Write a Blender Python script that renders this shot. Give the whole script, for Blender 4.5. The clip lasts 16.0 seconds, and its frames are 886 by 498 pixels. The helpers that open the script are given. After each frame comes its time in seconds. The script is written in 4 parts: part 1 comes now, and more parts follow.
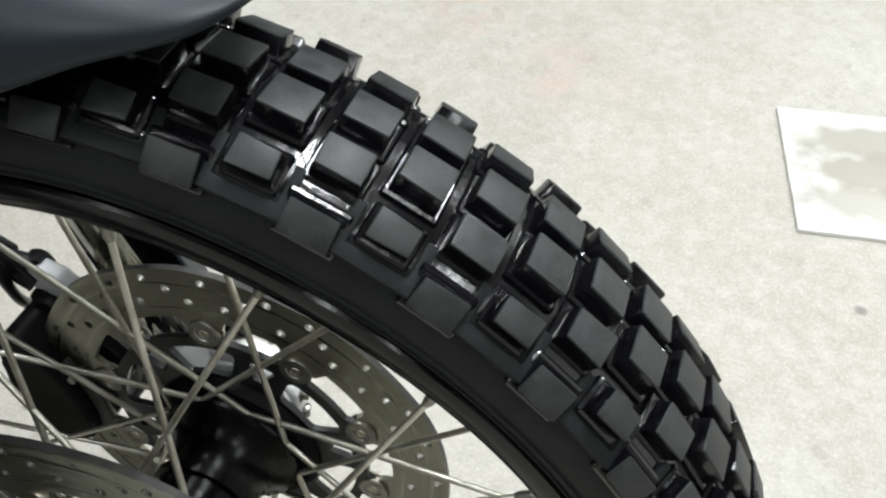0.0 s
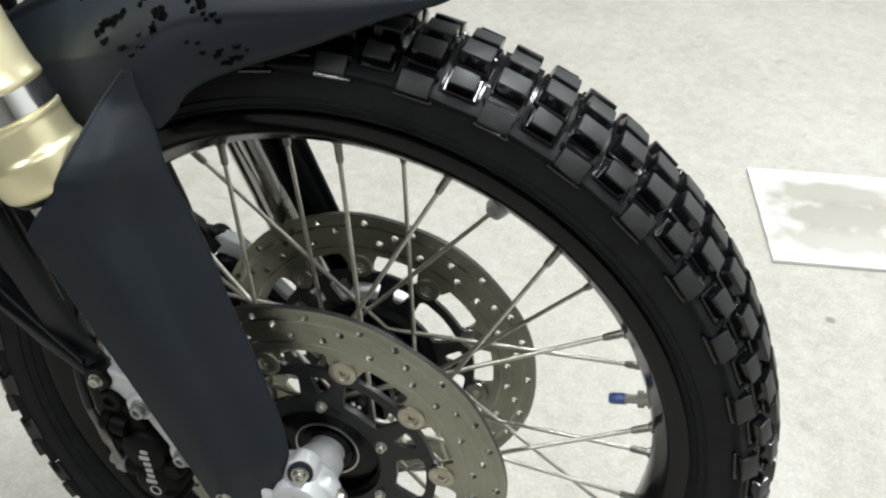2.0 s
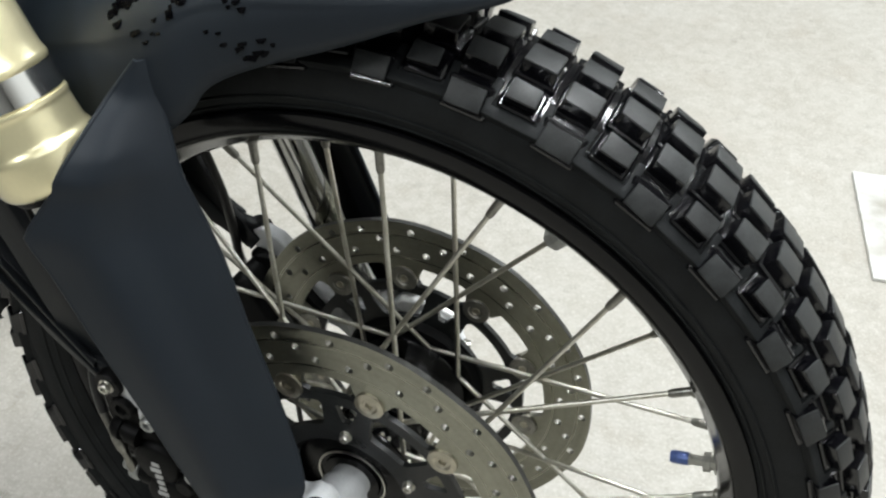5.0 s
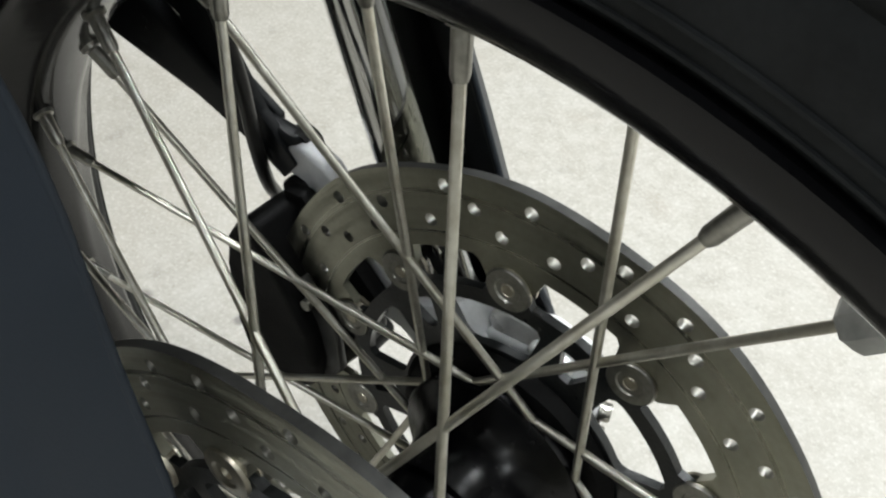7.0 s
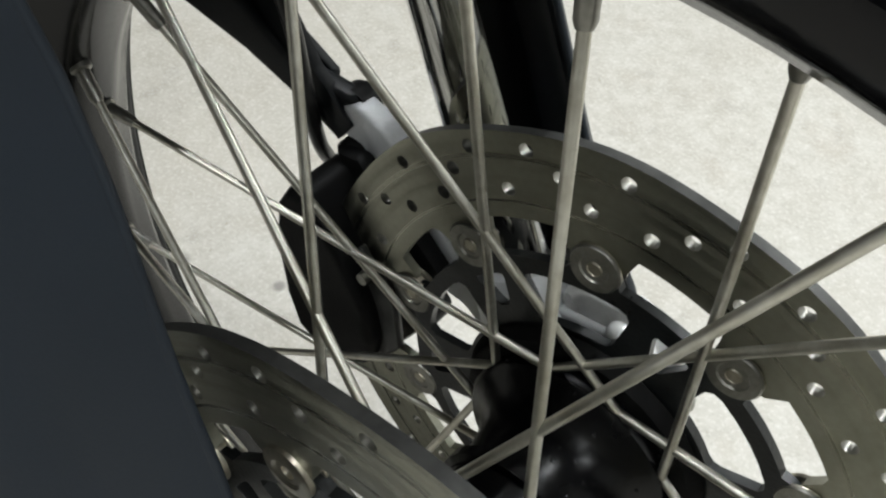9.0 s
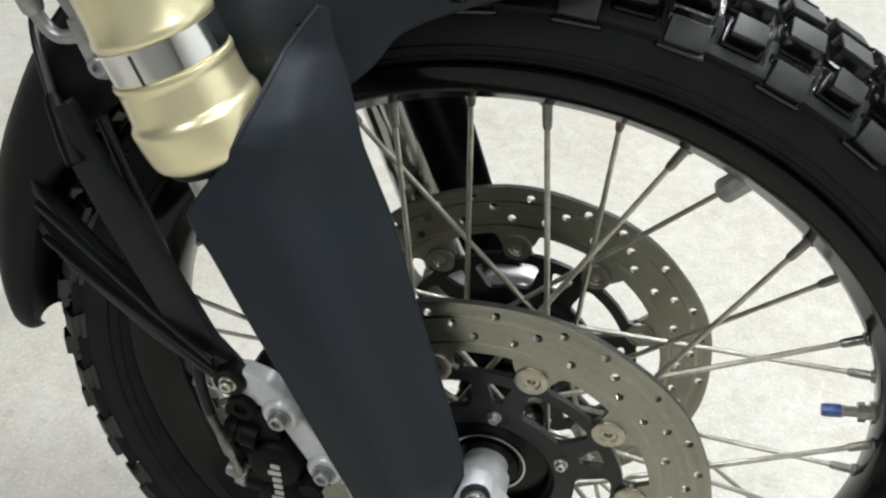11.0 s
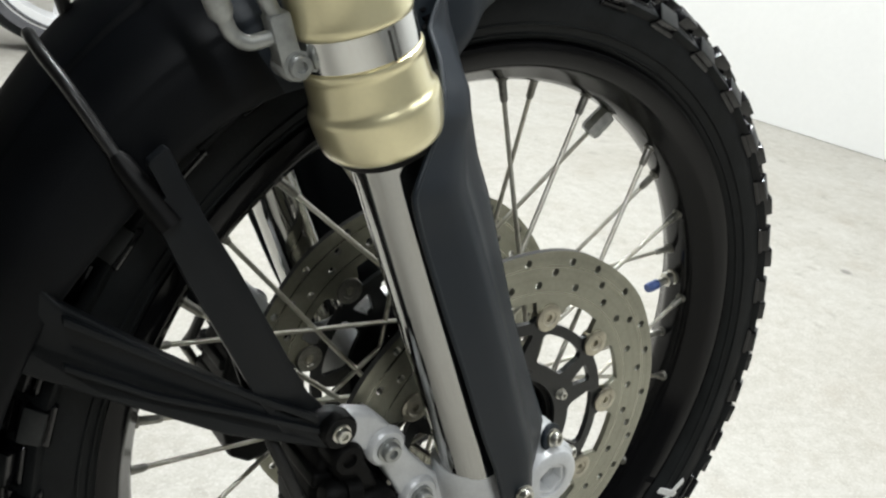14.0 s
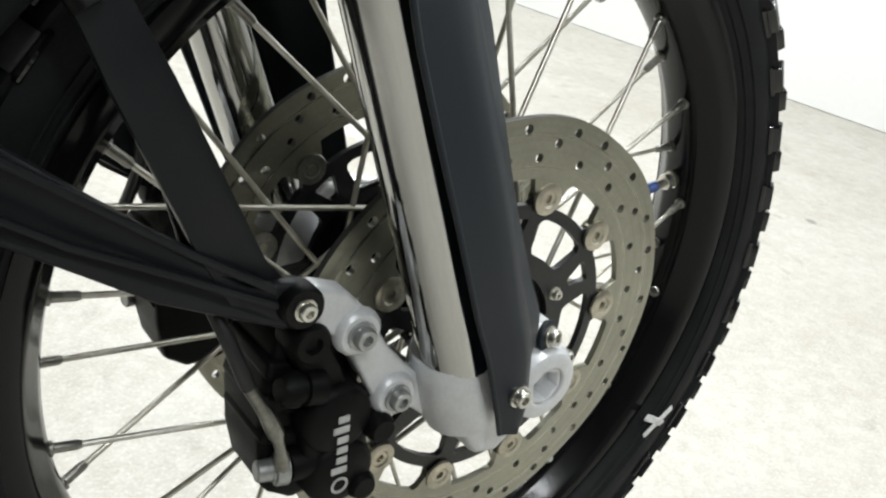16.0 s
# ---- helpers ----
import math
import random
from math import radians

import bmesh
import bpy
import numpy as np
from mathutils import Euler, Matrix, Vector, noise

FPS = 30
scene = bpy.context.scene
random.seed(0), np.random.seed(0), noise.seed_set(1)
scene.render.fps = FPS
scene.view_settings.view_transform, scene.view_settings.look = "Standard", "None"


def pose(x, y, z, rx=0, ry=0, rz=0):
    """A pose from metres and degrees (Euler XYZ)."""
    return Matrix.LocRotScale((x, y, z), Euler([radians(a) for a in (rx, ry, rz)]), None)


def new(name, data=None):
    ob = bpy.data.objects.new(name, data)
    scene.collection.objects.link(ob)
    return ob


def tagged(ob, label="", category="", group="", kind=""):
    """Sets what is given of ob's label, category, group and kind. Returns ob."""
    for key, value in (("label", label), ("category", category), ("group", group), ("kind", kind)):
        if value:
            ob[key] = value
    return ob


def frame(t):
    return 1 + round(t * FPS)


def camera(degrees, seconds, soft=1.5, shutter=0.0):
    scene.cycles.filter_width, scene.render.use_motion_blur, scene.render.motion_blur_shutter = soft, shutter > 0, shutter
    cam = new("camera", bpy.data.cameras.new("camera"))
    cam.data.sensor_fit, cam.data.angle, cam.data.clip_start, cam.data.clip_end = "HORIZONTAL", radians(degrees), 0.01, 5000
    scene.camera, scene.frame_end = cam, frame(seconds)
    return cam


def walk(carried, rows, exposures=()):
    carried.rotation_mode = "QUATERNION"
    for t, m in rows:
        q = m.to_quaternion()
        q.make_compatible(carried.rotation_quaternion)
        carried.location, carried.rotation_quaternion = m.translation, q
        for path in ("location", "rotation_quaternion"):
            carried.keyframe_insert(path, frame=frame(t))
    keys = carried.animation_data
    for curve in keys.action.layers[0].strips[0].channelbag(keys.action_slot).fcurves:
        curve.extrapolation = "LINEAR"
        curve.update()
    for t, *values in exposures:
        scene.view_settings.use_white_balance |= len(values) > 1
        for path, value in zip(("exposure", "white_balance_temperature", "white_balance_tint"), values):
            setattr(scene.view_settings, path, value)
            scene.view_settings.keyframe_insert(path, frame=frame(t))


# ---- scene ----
cam = camera(52.29, 16.0, soft=2.3)
PATH = [
    (0, 0.2248, -0.2238, 0.8764, 43.937, -1.229, 17.575),
    (0.5, 0.1947, -0.2839, 0.9075, 46.077, -2.412, 14.661),
    (1, 0.1796, -0.3482, 0.9345, 48.652, -2.402, 12.462),
    (1.5, 0.1685, -0.4074, 0.9330, 50.922, -2.146, 11.300),
    (2, 0.2039, -0.4966, 0.9259, 51.964, -1.303, 15.278),
    (2.5, 0.2278, -0.5792, 0.9271, 52.534, -2.113, 18.803),
    (3, 0.2322, -0.6229, 0.9356, 52.407, -3.024, 19.925),
    (3.5, 0.2383, -0.6057, 0.9696, 51.784, -2.848, 19.909),
    (4, 0.2280, -0.5782, 0.9978, 52.002, -2.986, 19.287),
    (4.2, 0.2198, -0.5595, 0.9903, 52.182, -2.884, 19.059),
    (6.3, 0.1528, -0.1682, 0.7728, 42.859, 0.332, 32.262),
    (6.5, 0.1388, -0.1650, 0.7627, 42.969, -1.150, 33.582),
    (7, 0.1072, -0.1489, 0.7171, 43.473, -1.823, 37.312),
    (7.5, 0.0827, -0.1370, 0.6936, 42.482, -2.139, 39.095),
    (8, 0.0729, -0.1336, 0.6862, 41.670, -1.826, 38.783),
    (8.5, 0.0723, -0.1354, 0.6854, 41.268, -1.697, 38.843),
    (9, 0.0749, -0.1369, 0.6920, 40.949, -0.952, 38.956),
    (9.5, 0.0865, -0.1466, 0.6984, 42.120, -1.268, 37.272),
    (9.7, 0.0969, -0.1524, 0.7070, 42.516, -0.899, 36.518),
    (11.8, -0.0827, -0.6689, 0.9721, 53.309, -3.511, 0.581),
    (12, -0.1208, -0.7109, 0.9860, 53.836, -2.890, -0.939),
    (12.5, -0.2661, -0.7567, 0.9436, 56.289, -5.721, -8.469),
    (13, -0.3962, -0.7365, 0.9137, 56.431, -6.465, -17.686),
    (13.5, -0.4128, -0.6080, 0.8267, 60.833, -8.504, -26.679),
    (14, -0.3973, -0.4596, 0.7364, 65.444, -9.401, -33.859),
    (14.5, -0.3731, -0.3899, 0.6861, 67.788, -10.061, -36.886),
    (15, -0.3681, -0.3827, 0.6512, 69.201, -10.161, -38.332),
    (15.5, -0.3695, -0.3961, 0.6193, 66.951, -10.743, -38.092),
    (16, -0.3654, -0.4032, 0.6387, 63.714, -12.212, -36.408),
]
walk(cam, [(t, pose(*p)) for t, *p in PATH], [(0, 0.0), (4.2, 0.0), (6.3, 0.0), (7.0, 0.12), (8.0, 0.12), (8.5, 0.07), (9.7, 0.02), (11.8, 0.12), (12.7, 0.1), (13.5, -0.12), (14.2, 0.13), (15.0, 0.24), (16.0, 0.24)])

# ---- light ----
AX = 0.341          # height of the wheel axle
world = bpy.data.worlds.new("garage_air")
scene.world = world
world.use_nodes = True
world.node_tree.nodes["Background"].inputs[0].default_value = (0.8, 0.9, 1.0, 1)
world.node_tree.nodes["Background"].inputs[1].default_value = 0.006

LAMPS = [(0.5, 0.45, 56.0), (1.9, -0.8, 23.0), (1.0, -1.7, 10.0), (-0.9, 0.9, 42.0), (-0.9, -1.6, 32.0), (1.3, 2.5, 50.0)]
LAMP_Z = 2.58
for lx, ly, watts in LAMPS:
    tube_light = bpy.data.lights.new("fluorescent_light", "AREA")
    tube_light.shape, tube_light.size, tube_light.size_y = "RECTANGLE", 0.10, 1.2
    tube_light.energy, tube_light.color = watts, (0.945, 0.985, 1.0)
    lamp_ob = new("fluorescent_light", tube_light)
    lamp_ob.matrix_world = pose(lx, ly, LAMP_Z - 0.045, 0, 0, 0)

# ---- materials ----
MATS = {}


def material(name, colour, rough=0.5, metal=0.0, vary=0.15, scale=30.0, bump=0.0, fine=400.0, spec=0.5, coat=0.0, second=None, rough_vary=0.1, island=0.0, coat_rough=0.06):
    """A surface with variation at a coarse and a fine scale, in metres."""
    mat = bpy.data.materials.new(name)
    mat.use_nodes = True
    nt = mat.node_tree
    bsdf = nt.nodes["Principled BSDF"]
    coord = nt.nodes.new("ShaderNodeTexCoord")
    n1 = nt.nodes.new("ShaderNodeTexNoise")
    n1.inputs["Scale"].default_value, n1.inputs["Detail"].default_value = scale, 5
    n2 = nt.nodes.new("ShaderNodeTexNoise")
    n2.inputs["Scale"].default_value, n2.inputs["Detail"].default_value = fine, 3
    for n in (n1, n2):
        nt.links.new(coord.outputs["Object"], n.inputs["Vector"])
    add = nt.nodes.new("ShaderNodeMath")
    add.operation = "MULTIPLY_ADD"
    nt.links.new(n2.outputs["Fac"], add.inputs[0])
    add.inputs[1].default_value = 0.45
    nt.links.new(n1.outputs["Fac"], add.inputs[2])
    ramp = nt.nodes.new("ShaderNodeMapRange")
    ramp.inputs["From Min"].default_value, ramp.inputs["From Max"].default_value = 0.45, 1.0
    nt.links.new(add.outputs[0], ramp.inputs["Value"])
    mix = nt.nodes.new("ShaderNodeMix")
    mix.data_type = "RGBA"
    lo = second or tuple(c * (1 - vary) for c in colour)
    hi = colour if second else tuple(min(1, c * (1 + vary)) for c in colour)
    mix.inputs["A"].default_value, mix.inputs["B"].default_value = (*lo, 1), (*hi, 1)
    nt.links.new(ramp.outputs[0], mix.inputs["Factor"])
    colour_out = mix.outputs["Result"]
    if island:
        info = nt.nodes.new("ShaderNodeObjectInfo")
        hsv = nt.nodes.new("ShaderNodeHueSaturation")
        rng = nt.nodes.new("ShaderNodeMapRange")
        rng.inputs["To Min"].default_value, rng.inputs["To Max"].default_value = 1 - island, 1 + island
        nt.links.new(info.outputs["Random"], rng.inputs["Value"])
        nt.links.new(rng.outputs[0], hsv.inputs["Value"])
        nt.links.new(colour_out, hsv.inputs["Color"])
        colour_out = hsv.outputs["Color"]
    nt.links.new(colour_out, bsdf.inputs["Base Color"])
    rr = nt.nodes.new("ShaderNodeMapRange")
    rr.inputs["To Min"].default_value, rr.inputs["To Max"].default_value = max(0.02, rough - rough_vary), min(1, rough + rough_vary)
    nt.links.new(n1.outputs["Fac"], rr.inputs["Value"])
    nt.links.new(rr.outputs[0], bsdf.inputs["Roughness"])
    bsdf.inputs["Metallic"].default_value = metal
    bsdf.inputs["Specular IOR Level"].default_value = spec
    bsdf.inputs["Coat Weight"].default_value = coat
    bsdf.inputs["Coat Roughness"].default_value = coat_rough
    if bump:
        b = nt.nodes.new("ShaderNodeBump")
        b.inputs["Strength"].default_value, b.inputs["Distance"].default_value = 0.6, bump
        nt.links.new(n2.outputs["Fac"], b.inputs["Height"])
        nt.links.new(b.outputs[0], bsdf.inputs["Normal"])
    MATS[name] = mat
    return mat


RUBBER = material("tyre_rubber", (0.0112, 0.0124, 0.0130), 0.52, vary=0.4, scale=45, bump=0.0003, fine=500, spec=0.13, rough_vary=0.12)
BLOCK = material("tread_rubber", (0.0200, 0.0216, 0.0218), 0.50, vary=0.55, scale=110, bump=0.0002, fine=900, spec=0.42, rough_vary=0.2, island=0.3)
# wet gloss; the near-black colour also holds the shade between the knobs
DAMP_SHADED = material("damp_rubber", (0.003, 0.003, 0.004), 0.16, vary=0.4, scale=45, bump=0.0003, fine=300, spec=0.6, rough_vary=0.08)
RIM = material("black_anodised_rim", (0.0035, 0.0035, 0.004), 0.16, vary=0.3, scale=20, spec=0.22, coat=0.03, rough_vary=0.06, bump=0.0001, fine=300)
SPOKE = material("stainless_spoke", (0.72, 0.71, 0.645), 0.38, 1.0, vary=0.3, scale=60, bump=0.0002, fine=300, second=(0.44, 0.42, 0.35))
NIPPLE = material("nipple_steel", (0.26, 0.255, 0.23), 0.36, 0.95, vary=0.4, scale=80)
HUB = material("hub_black", (0.0012, 0.0012, 0.0015), 0.24, vary=0.4, scale=40, spec=0.2, bump=0.0002, fine=260)
CARRIER = material("carrier_black", (0.0085, 0.0095, 0.0095), 0.32, 0.0, vary=0.6, scale=55, bump=0.0003, fine=500, spec=0.36, rough_vary=0.12)
STEEL = material("bolt_steel", (0.60, 0.59, 0.54), 0.3, 1.0, vary=0.25, scale=90)
BOBBIN = material("bobbin_steel", (0.46, 0.43, 0.35), 0.36, 1.0, vary=0.3, scale=90)
PLASTIC = material("matt_grey_plastic", (0.0098, 0.0142, 0.0200), 0.48, vary=0.12, scale=12, bump=0.00012, fine=900, spec=0.30, rough_vary=0.06)
# darker copy of the mudguard plastic: rear shade put into the colour
SHADED_PLASTIC = material("black_rear_plastic", (0.0040, 0.0048, 0.0062), 0.46, vary=0.15, scale=12, bump=0.00015, fine=900, spec=0.14)
# strap and arm plastic, darkened in colour for the weaker light behind the fork
STAY_PLASTIC = material("stay_plastic", (0.0078, 0.0092, 0.0108), 0.42, vary=0.2, scale=25, bump=0.0002, fine=700, spec=0.24)
BLACK_PLASTIC = material("black_plastic", (0.002, 0.002, 0.0022), 0.46, spec=0.18, vary=0.3, scale=25, bump=0.0002, fine=700)
GOLD = material("gold_anodised", (0.86, 0.785, 0.50), 0.32, 0.75, vary=0.05, scale=10, rough_vary=0.03, coat=1.0, coat_rough=0.13)
SILVER = material("polished_ring", (0.80, 0.80, 0.78), 0.12, 1.0, vary=0.05)
CHROME = material("chromed_stanchion", (0.47, 0.47, 0.455), 0.09, 1.0, vary=0.05, scale=8, rough_vary=0.03)
CAST = material("silver_painted_casting", (0.60, 0.61, 0.62), 0.36, 0.2, vary=0.12, scale=60, bump=0.0003, fine=500)
BRIGHT = material("bright_alloy", (0.86, 0.86, 0.85), 0.30, 0.3, vary=0.12, scale=80, bump=0.0002, fine=500)
CALIPER = material("black_caliper_paint", (0.003, 0.003, 0.003), 0.50, spec=0.12, vary=0.35, scale=60, bump=0.0003, fine=500)
LOGO = material("grey_print", (0.45, 0.45, 0.44), 0.5, vary=0.2, scale=200)
BAR = material("black_powder_coat", (0.006, 0.0068, 0.008), 0.3, vary=0.25, scale=30, bump=0.00015, fine=900, spec=0.30)
HOSE = material("braided_hose", (0.27, 0.27, 0.24), 0.42, 0.4, vary=0.4, scale=400, bump=0.0004, fine=900)
FITTING = material("hose_fitting", (0.36, 0.37, 0.36), 0.4, 0.7, vary=0.2, scale=120)
CABLE = material("black_cable", (0.012, 0.012, 0.012), 0.35, vary=0.3, scale=100)
BLUE = material("blue_cap", (0.08, 0.13, 0.34), 0.32, 0.3, vary=0.25, scale=200)
LEAD = material("balance_weight_lead", (0.48, 0.49, 0.48), 0.36, 0.7, vary=0.25, scale=120, bump=0.0005, fine=300)
PAINT = material("white_marker", (0.72, 0.73, 0.72), 0.6, vary=0.15, scale=250, bump=0.0003)
WET = material("wet_grime", (0.0015, 0.0015, 0.002), 0.28, vary=0.3, scale=200, spec=0.03)
BEAD = material("water_beads", (0.004, 0.004, 0.005), 0.05, vary=0.1, scale=200, spec=0.6, rough_vary=0.02)
WALL = material("white_wall_paint", (0.90, 0.90, 0.88), 0.7, vary=0.03, scale=1.5, bump=0.001, fine=60)
LAMPBODY = material("lamp_enamel", (0.8, 0.8, 0.8), 0.4, vary=0.02)
# unseen ceiling and walls; their tones are picked to shape bounced light
CEIL = material("dark_ceiling_boards", (0.20, 0.195, 0.18), 0.8, vary=0.2, scale=4)
GREY_WALL = material("bare_block_wall", (0.11, 0.11, 0.107), 0.85, vary=0.15, scale=3, bump=0.002, fine=40)
PALE_WALL = material("pale_block_wall", (0.32, 0.32, 0.31), 0.85, vary=0.15, scale=3, bump=0.002, fine=40)
WHITE_RIM = material("white_painted_rim", (0.72, 0.72, 0.72), 0.4, vary=0.05)
DARK_STEEL = material("oily_dark_steel", (0.055, 0.055, 0.052), 0.45, 0.6, vary=0.3, scale=120)
SIDEWALL = material("grey_sidewall", (0.10, 0.10, 0.11), 0.6, vary=0.2, scale=40)


def disc_material():
    """Brushed steel with fine rings about the axle."""
    mat = material("brake_disc_steel", (0.305, 0.303, 0.25), 0.36, 1.0, vary=0.16, scale=22, fine=300)
    nt = mat.node_tree
    bsdf = nt.nodes["Principled BSDF"]
    coord = nt.nodes.new("ShaderNodeTexCoord")
    sep = nt.nodes.new("ShaderNodeSeparateXYZ")
    nt.links.new(coord.outputs["Object"], sep.inputs[0])
    sub = nt.nodes.new("ShaderNodeMath")
    sub.operation, sub.inputs[1].default_value = "SUBTRACT", AX
    nt.links.new(sep.outputs["Z"], sub.inputs[0])
    comb = nt.nodes.new("ShaderNodeCombineXYZ")
    nt.links.new(sep.outputs["X"], comb.inputs[0])
    nt.links.new(sub.outputs[0], comb.inputs[1])
    length = nt.nodes.new("ShaderNodeVectorMath")
    length.operation = "LENGTH"
    nt.links.new(comb.outputs[0], length.inputs[0])
    rings = nt.nodes.new("ShaderNodeTexNoise")
    rings.noise_dimensions = "1D"
    rings.inputs["Scale"].default_value, rings.inputs["Detail"].default_value = 900, 4
    nt.links.new(length.outputs["Value"], rings.inputs["W"])
    b = nt.nodes.new("ShaderNodeBump")
    b.inputs["Strength"].default_value, b.inputs["Distance"].default_value = 0.5, 0.0003
    nt.links.new(rings.outputs["Fac"], b.inputs["Height"])
    nt.links.new(b.outputs[0], bsdf.inputs["Normal"])
    bands = nt.nodes.new("ShaderNodeTexNoise")
    bands.noise_dimensions = "1D"
    bands.inputs["Scale"].default_value, bands.inputs["Detail"].default_value = 190, 3
    nt.links.new(length.outputs["Value"], bands.inputs["W"])
    rr = nt.nodes.new("ShaderNodeMapRange")
    rr.inputs["From Min"].default_value, rr.inputs["From Max"].default_value = 0.3, 0.7
    rr.inputs["To Min"].default_value, rr.inputs["To Max"].default_value = 0.24, 0.48
    nt.links.new(bands.outputs["Fac"], rr.inputs["Value"])
    nt.links.new(rr.outputs[0], bsdf.inputs["Roughness"])
    return mat


DISC = disc_material()


def floor_material():
    """Pale worn concrete with trowel marks, stains and grit."""
    mat = bpy.data.materials.new("pale_concrete")
    mat.use_nodes = True
    nt = mat.node_tree
    bsdf = nt.nodes["Principled BSDF"]
    coord = nt.nodes.new("ShaderNodeTexCoord")

    def noise_tex(scale, detail=5, rough=0.6):
        n = nt.nodes.new("ShaderNodeTexNoise")
        n.inputs["Scale"].default_value, n.inputs["Detail"].default_value, n.inputs["Roughness"].default_value = scale, detail, rough
        nt.links.new(coord.outputs["Object"], n.inputs["Vector"])
        return n.outputs["Fac"]

    def ramp(value, lo, hi, a, b):
        m = nt.nodes.new("ShaderNodeMapRange")
        m.inputs["From Min"].default_value, m.inputs["From Max"].default_value = lo, hi
        m.inputs["To Min"].default_value, m.inputs["To Max"].default_value = a, b
        nt.links.new(value, m.inputs["Value"])
        return m.outputs[0]

    def blend(fac, a, b):
        m = nt.nodes.new("ShaderNodeMix")
        m.data_type = "RGBA"
        for key, v in (("A", a), ("B", b)):
            if isinstance(v, tuple):
                m.inputs[key].default_value = (*v, 1)
            else:
                nt.links.new(v, m.inputs[key])
        nt.links.new(fac, m.inputs["Factor"])
        return m.outputs["Result"]

    base = blend(ramp(noise_tex(2.5, 6), 0.35, 0.65, 0, 1), (0.380, 0.356, 0.309), (0.451, 0.432, 0.389))
    base = blend(ramp(noise_tex(38, 6, 0.7), 0.42, 0.7, 0, 0.5), base, (0.570, 0.556, 0.513))
    base = blend(ramp(noise_tex(9, 4), 0.56, 0.76, 0, 0.5), base, (0.332, 0.285, 0.228))
    base = blend(ramp(noise_tex(1.3, 5, 0.65), 0.50, 0.70, 0, 0.6), base, (0.323, 0.290, 0.237))
    base = blend(ramp(noise_tex(24, 3, 0.5), 0.62, 0.74, 0, 0.5), base, (0.285, 0.261, 0.228))
    base = blend(ramp(noise_tex(95, 6, 0.75), 0.50, 0.66, 0, 0.32), base, (0.294, 0.271, 0.228))
    base = blend(ramp(noise_tex(150, 4), 0.60, 0.78, 0, 0.55), base, (0.257, 0.228, 0.180))
    base = blend(ramp(noise_tex(210, 5, 0.7), 0.50, 0.70, 0, 0.5), base, (0.646, 0.636, 0.598))
    for cx, cy, size in ((-0.15, 1.17, 0.10), (0.06, 1.05, 0.13)):
        far = nt.nodes.new("ShaderNodeVectorMath")
        far.operation = "DISTANCE"
        nt.links.new(coord.outputs["Object"], far.inputs[0])
        far.inputs[1].default_value = (cx, cy, 0)
        near = ramp(far.outputs["Value"], 0.02, size, 1, 0)
        both = nt.nodes.new("ShaderNodeMath")
        both.operation = "MULTIPLY"
        nt.links.new(near, both.inputs[0])
        nt.links.new(ramp(noise_tex(14, 3), 0.4, 0.6, 0, 0.5), both.inputs[1])
        base = blend(both.outputs[0], base, (0.52, 0.37, 0.32))
    for cx, cy, size in ((0.53, 0.66, 0.010), (-0.49, 0.16, 0.012), (-0.39, 0.20, 0.008), (-0.44, -0.03, 0.009), (1.51, 0.49, 0.016)):
        far = nt.nodes.new("ShaderNodeVectorMath")
        far.operation = "DISTANCE"
        nt.links.new(coord.outputs["Object"], far.inputs[0])
        far.inputs[1].default_value = (cx, cy, -0.005)
        base = blend(ramp(far.outputs["Value"], size * 0.5, size, 0.75, 0), base, (0.16, 0.15, 0.14))
    nt.links.new(base, bsdf.inputs["Base Color"])
    nt.links.new(ramp(noise_tex(6), 0.3, 0.7, 0.45, 0.7), bsdf.inputs["Roughness"])
    b = nt.nodes.new("ShaderNodeBump")
    b.inputs["Strength"].default_value, b.inputs["Distance"].default_value = 0.5, 0.0015
    nt.links.new(noise_tex(70, 6, 0.7), b.inputs["Height"])
    nt.links.new(b.outputs[0], bsdf.inputs["Normal"])
    return mat


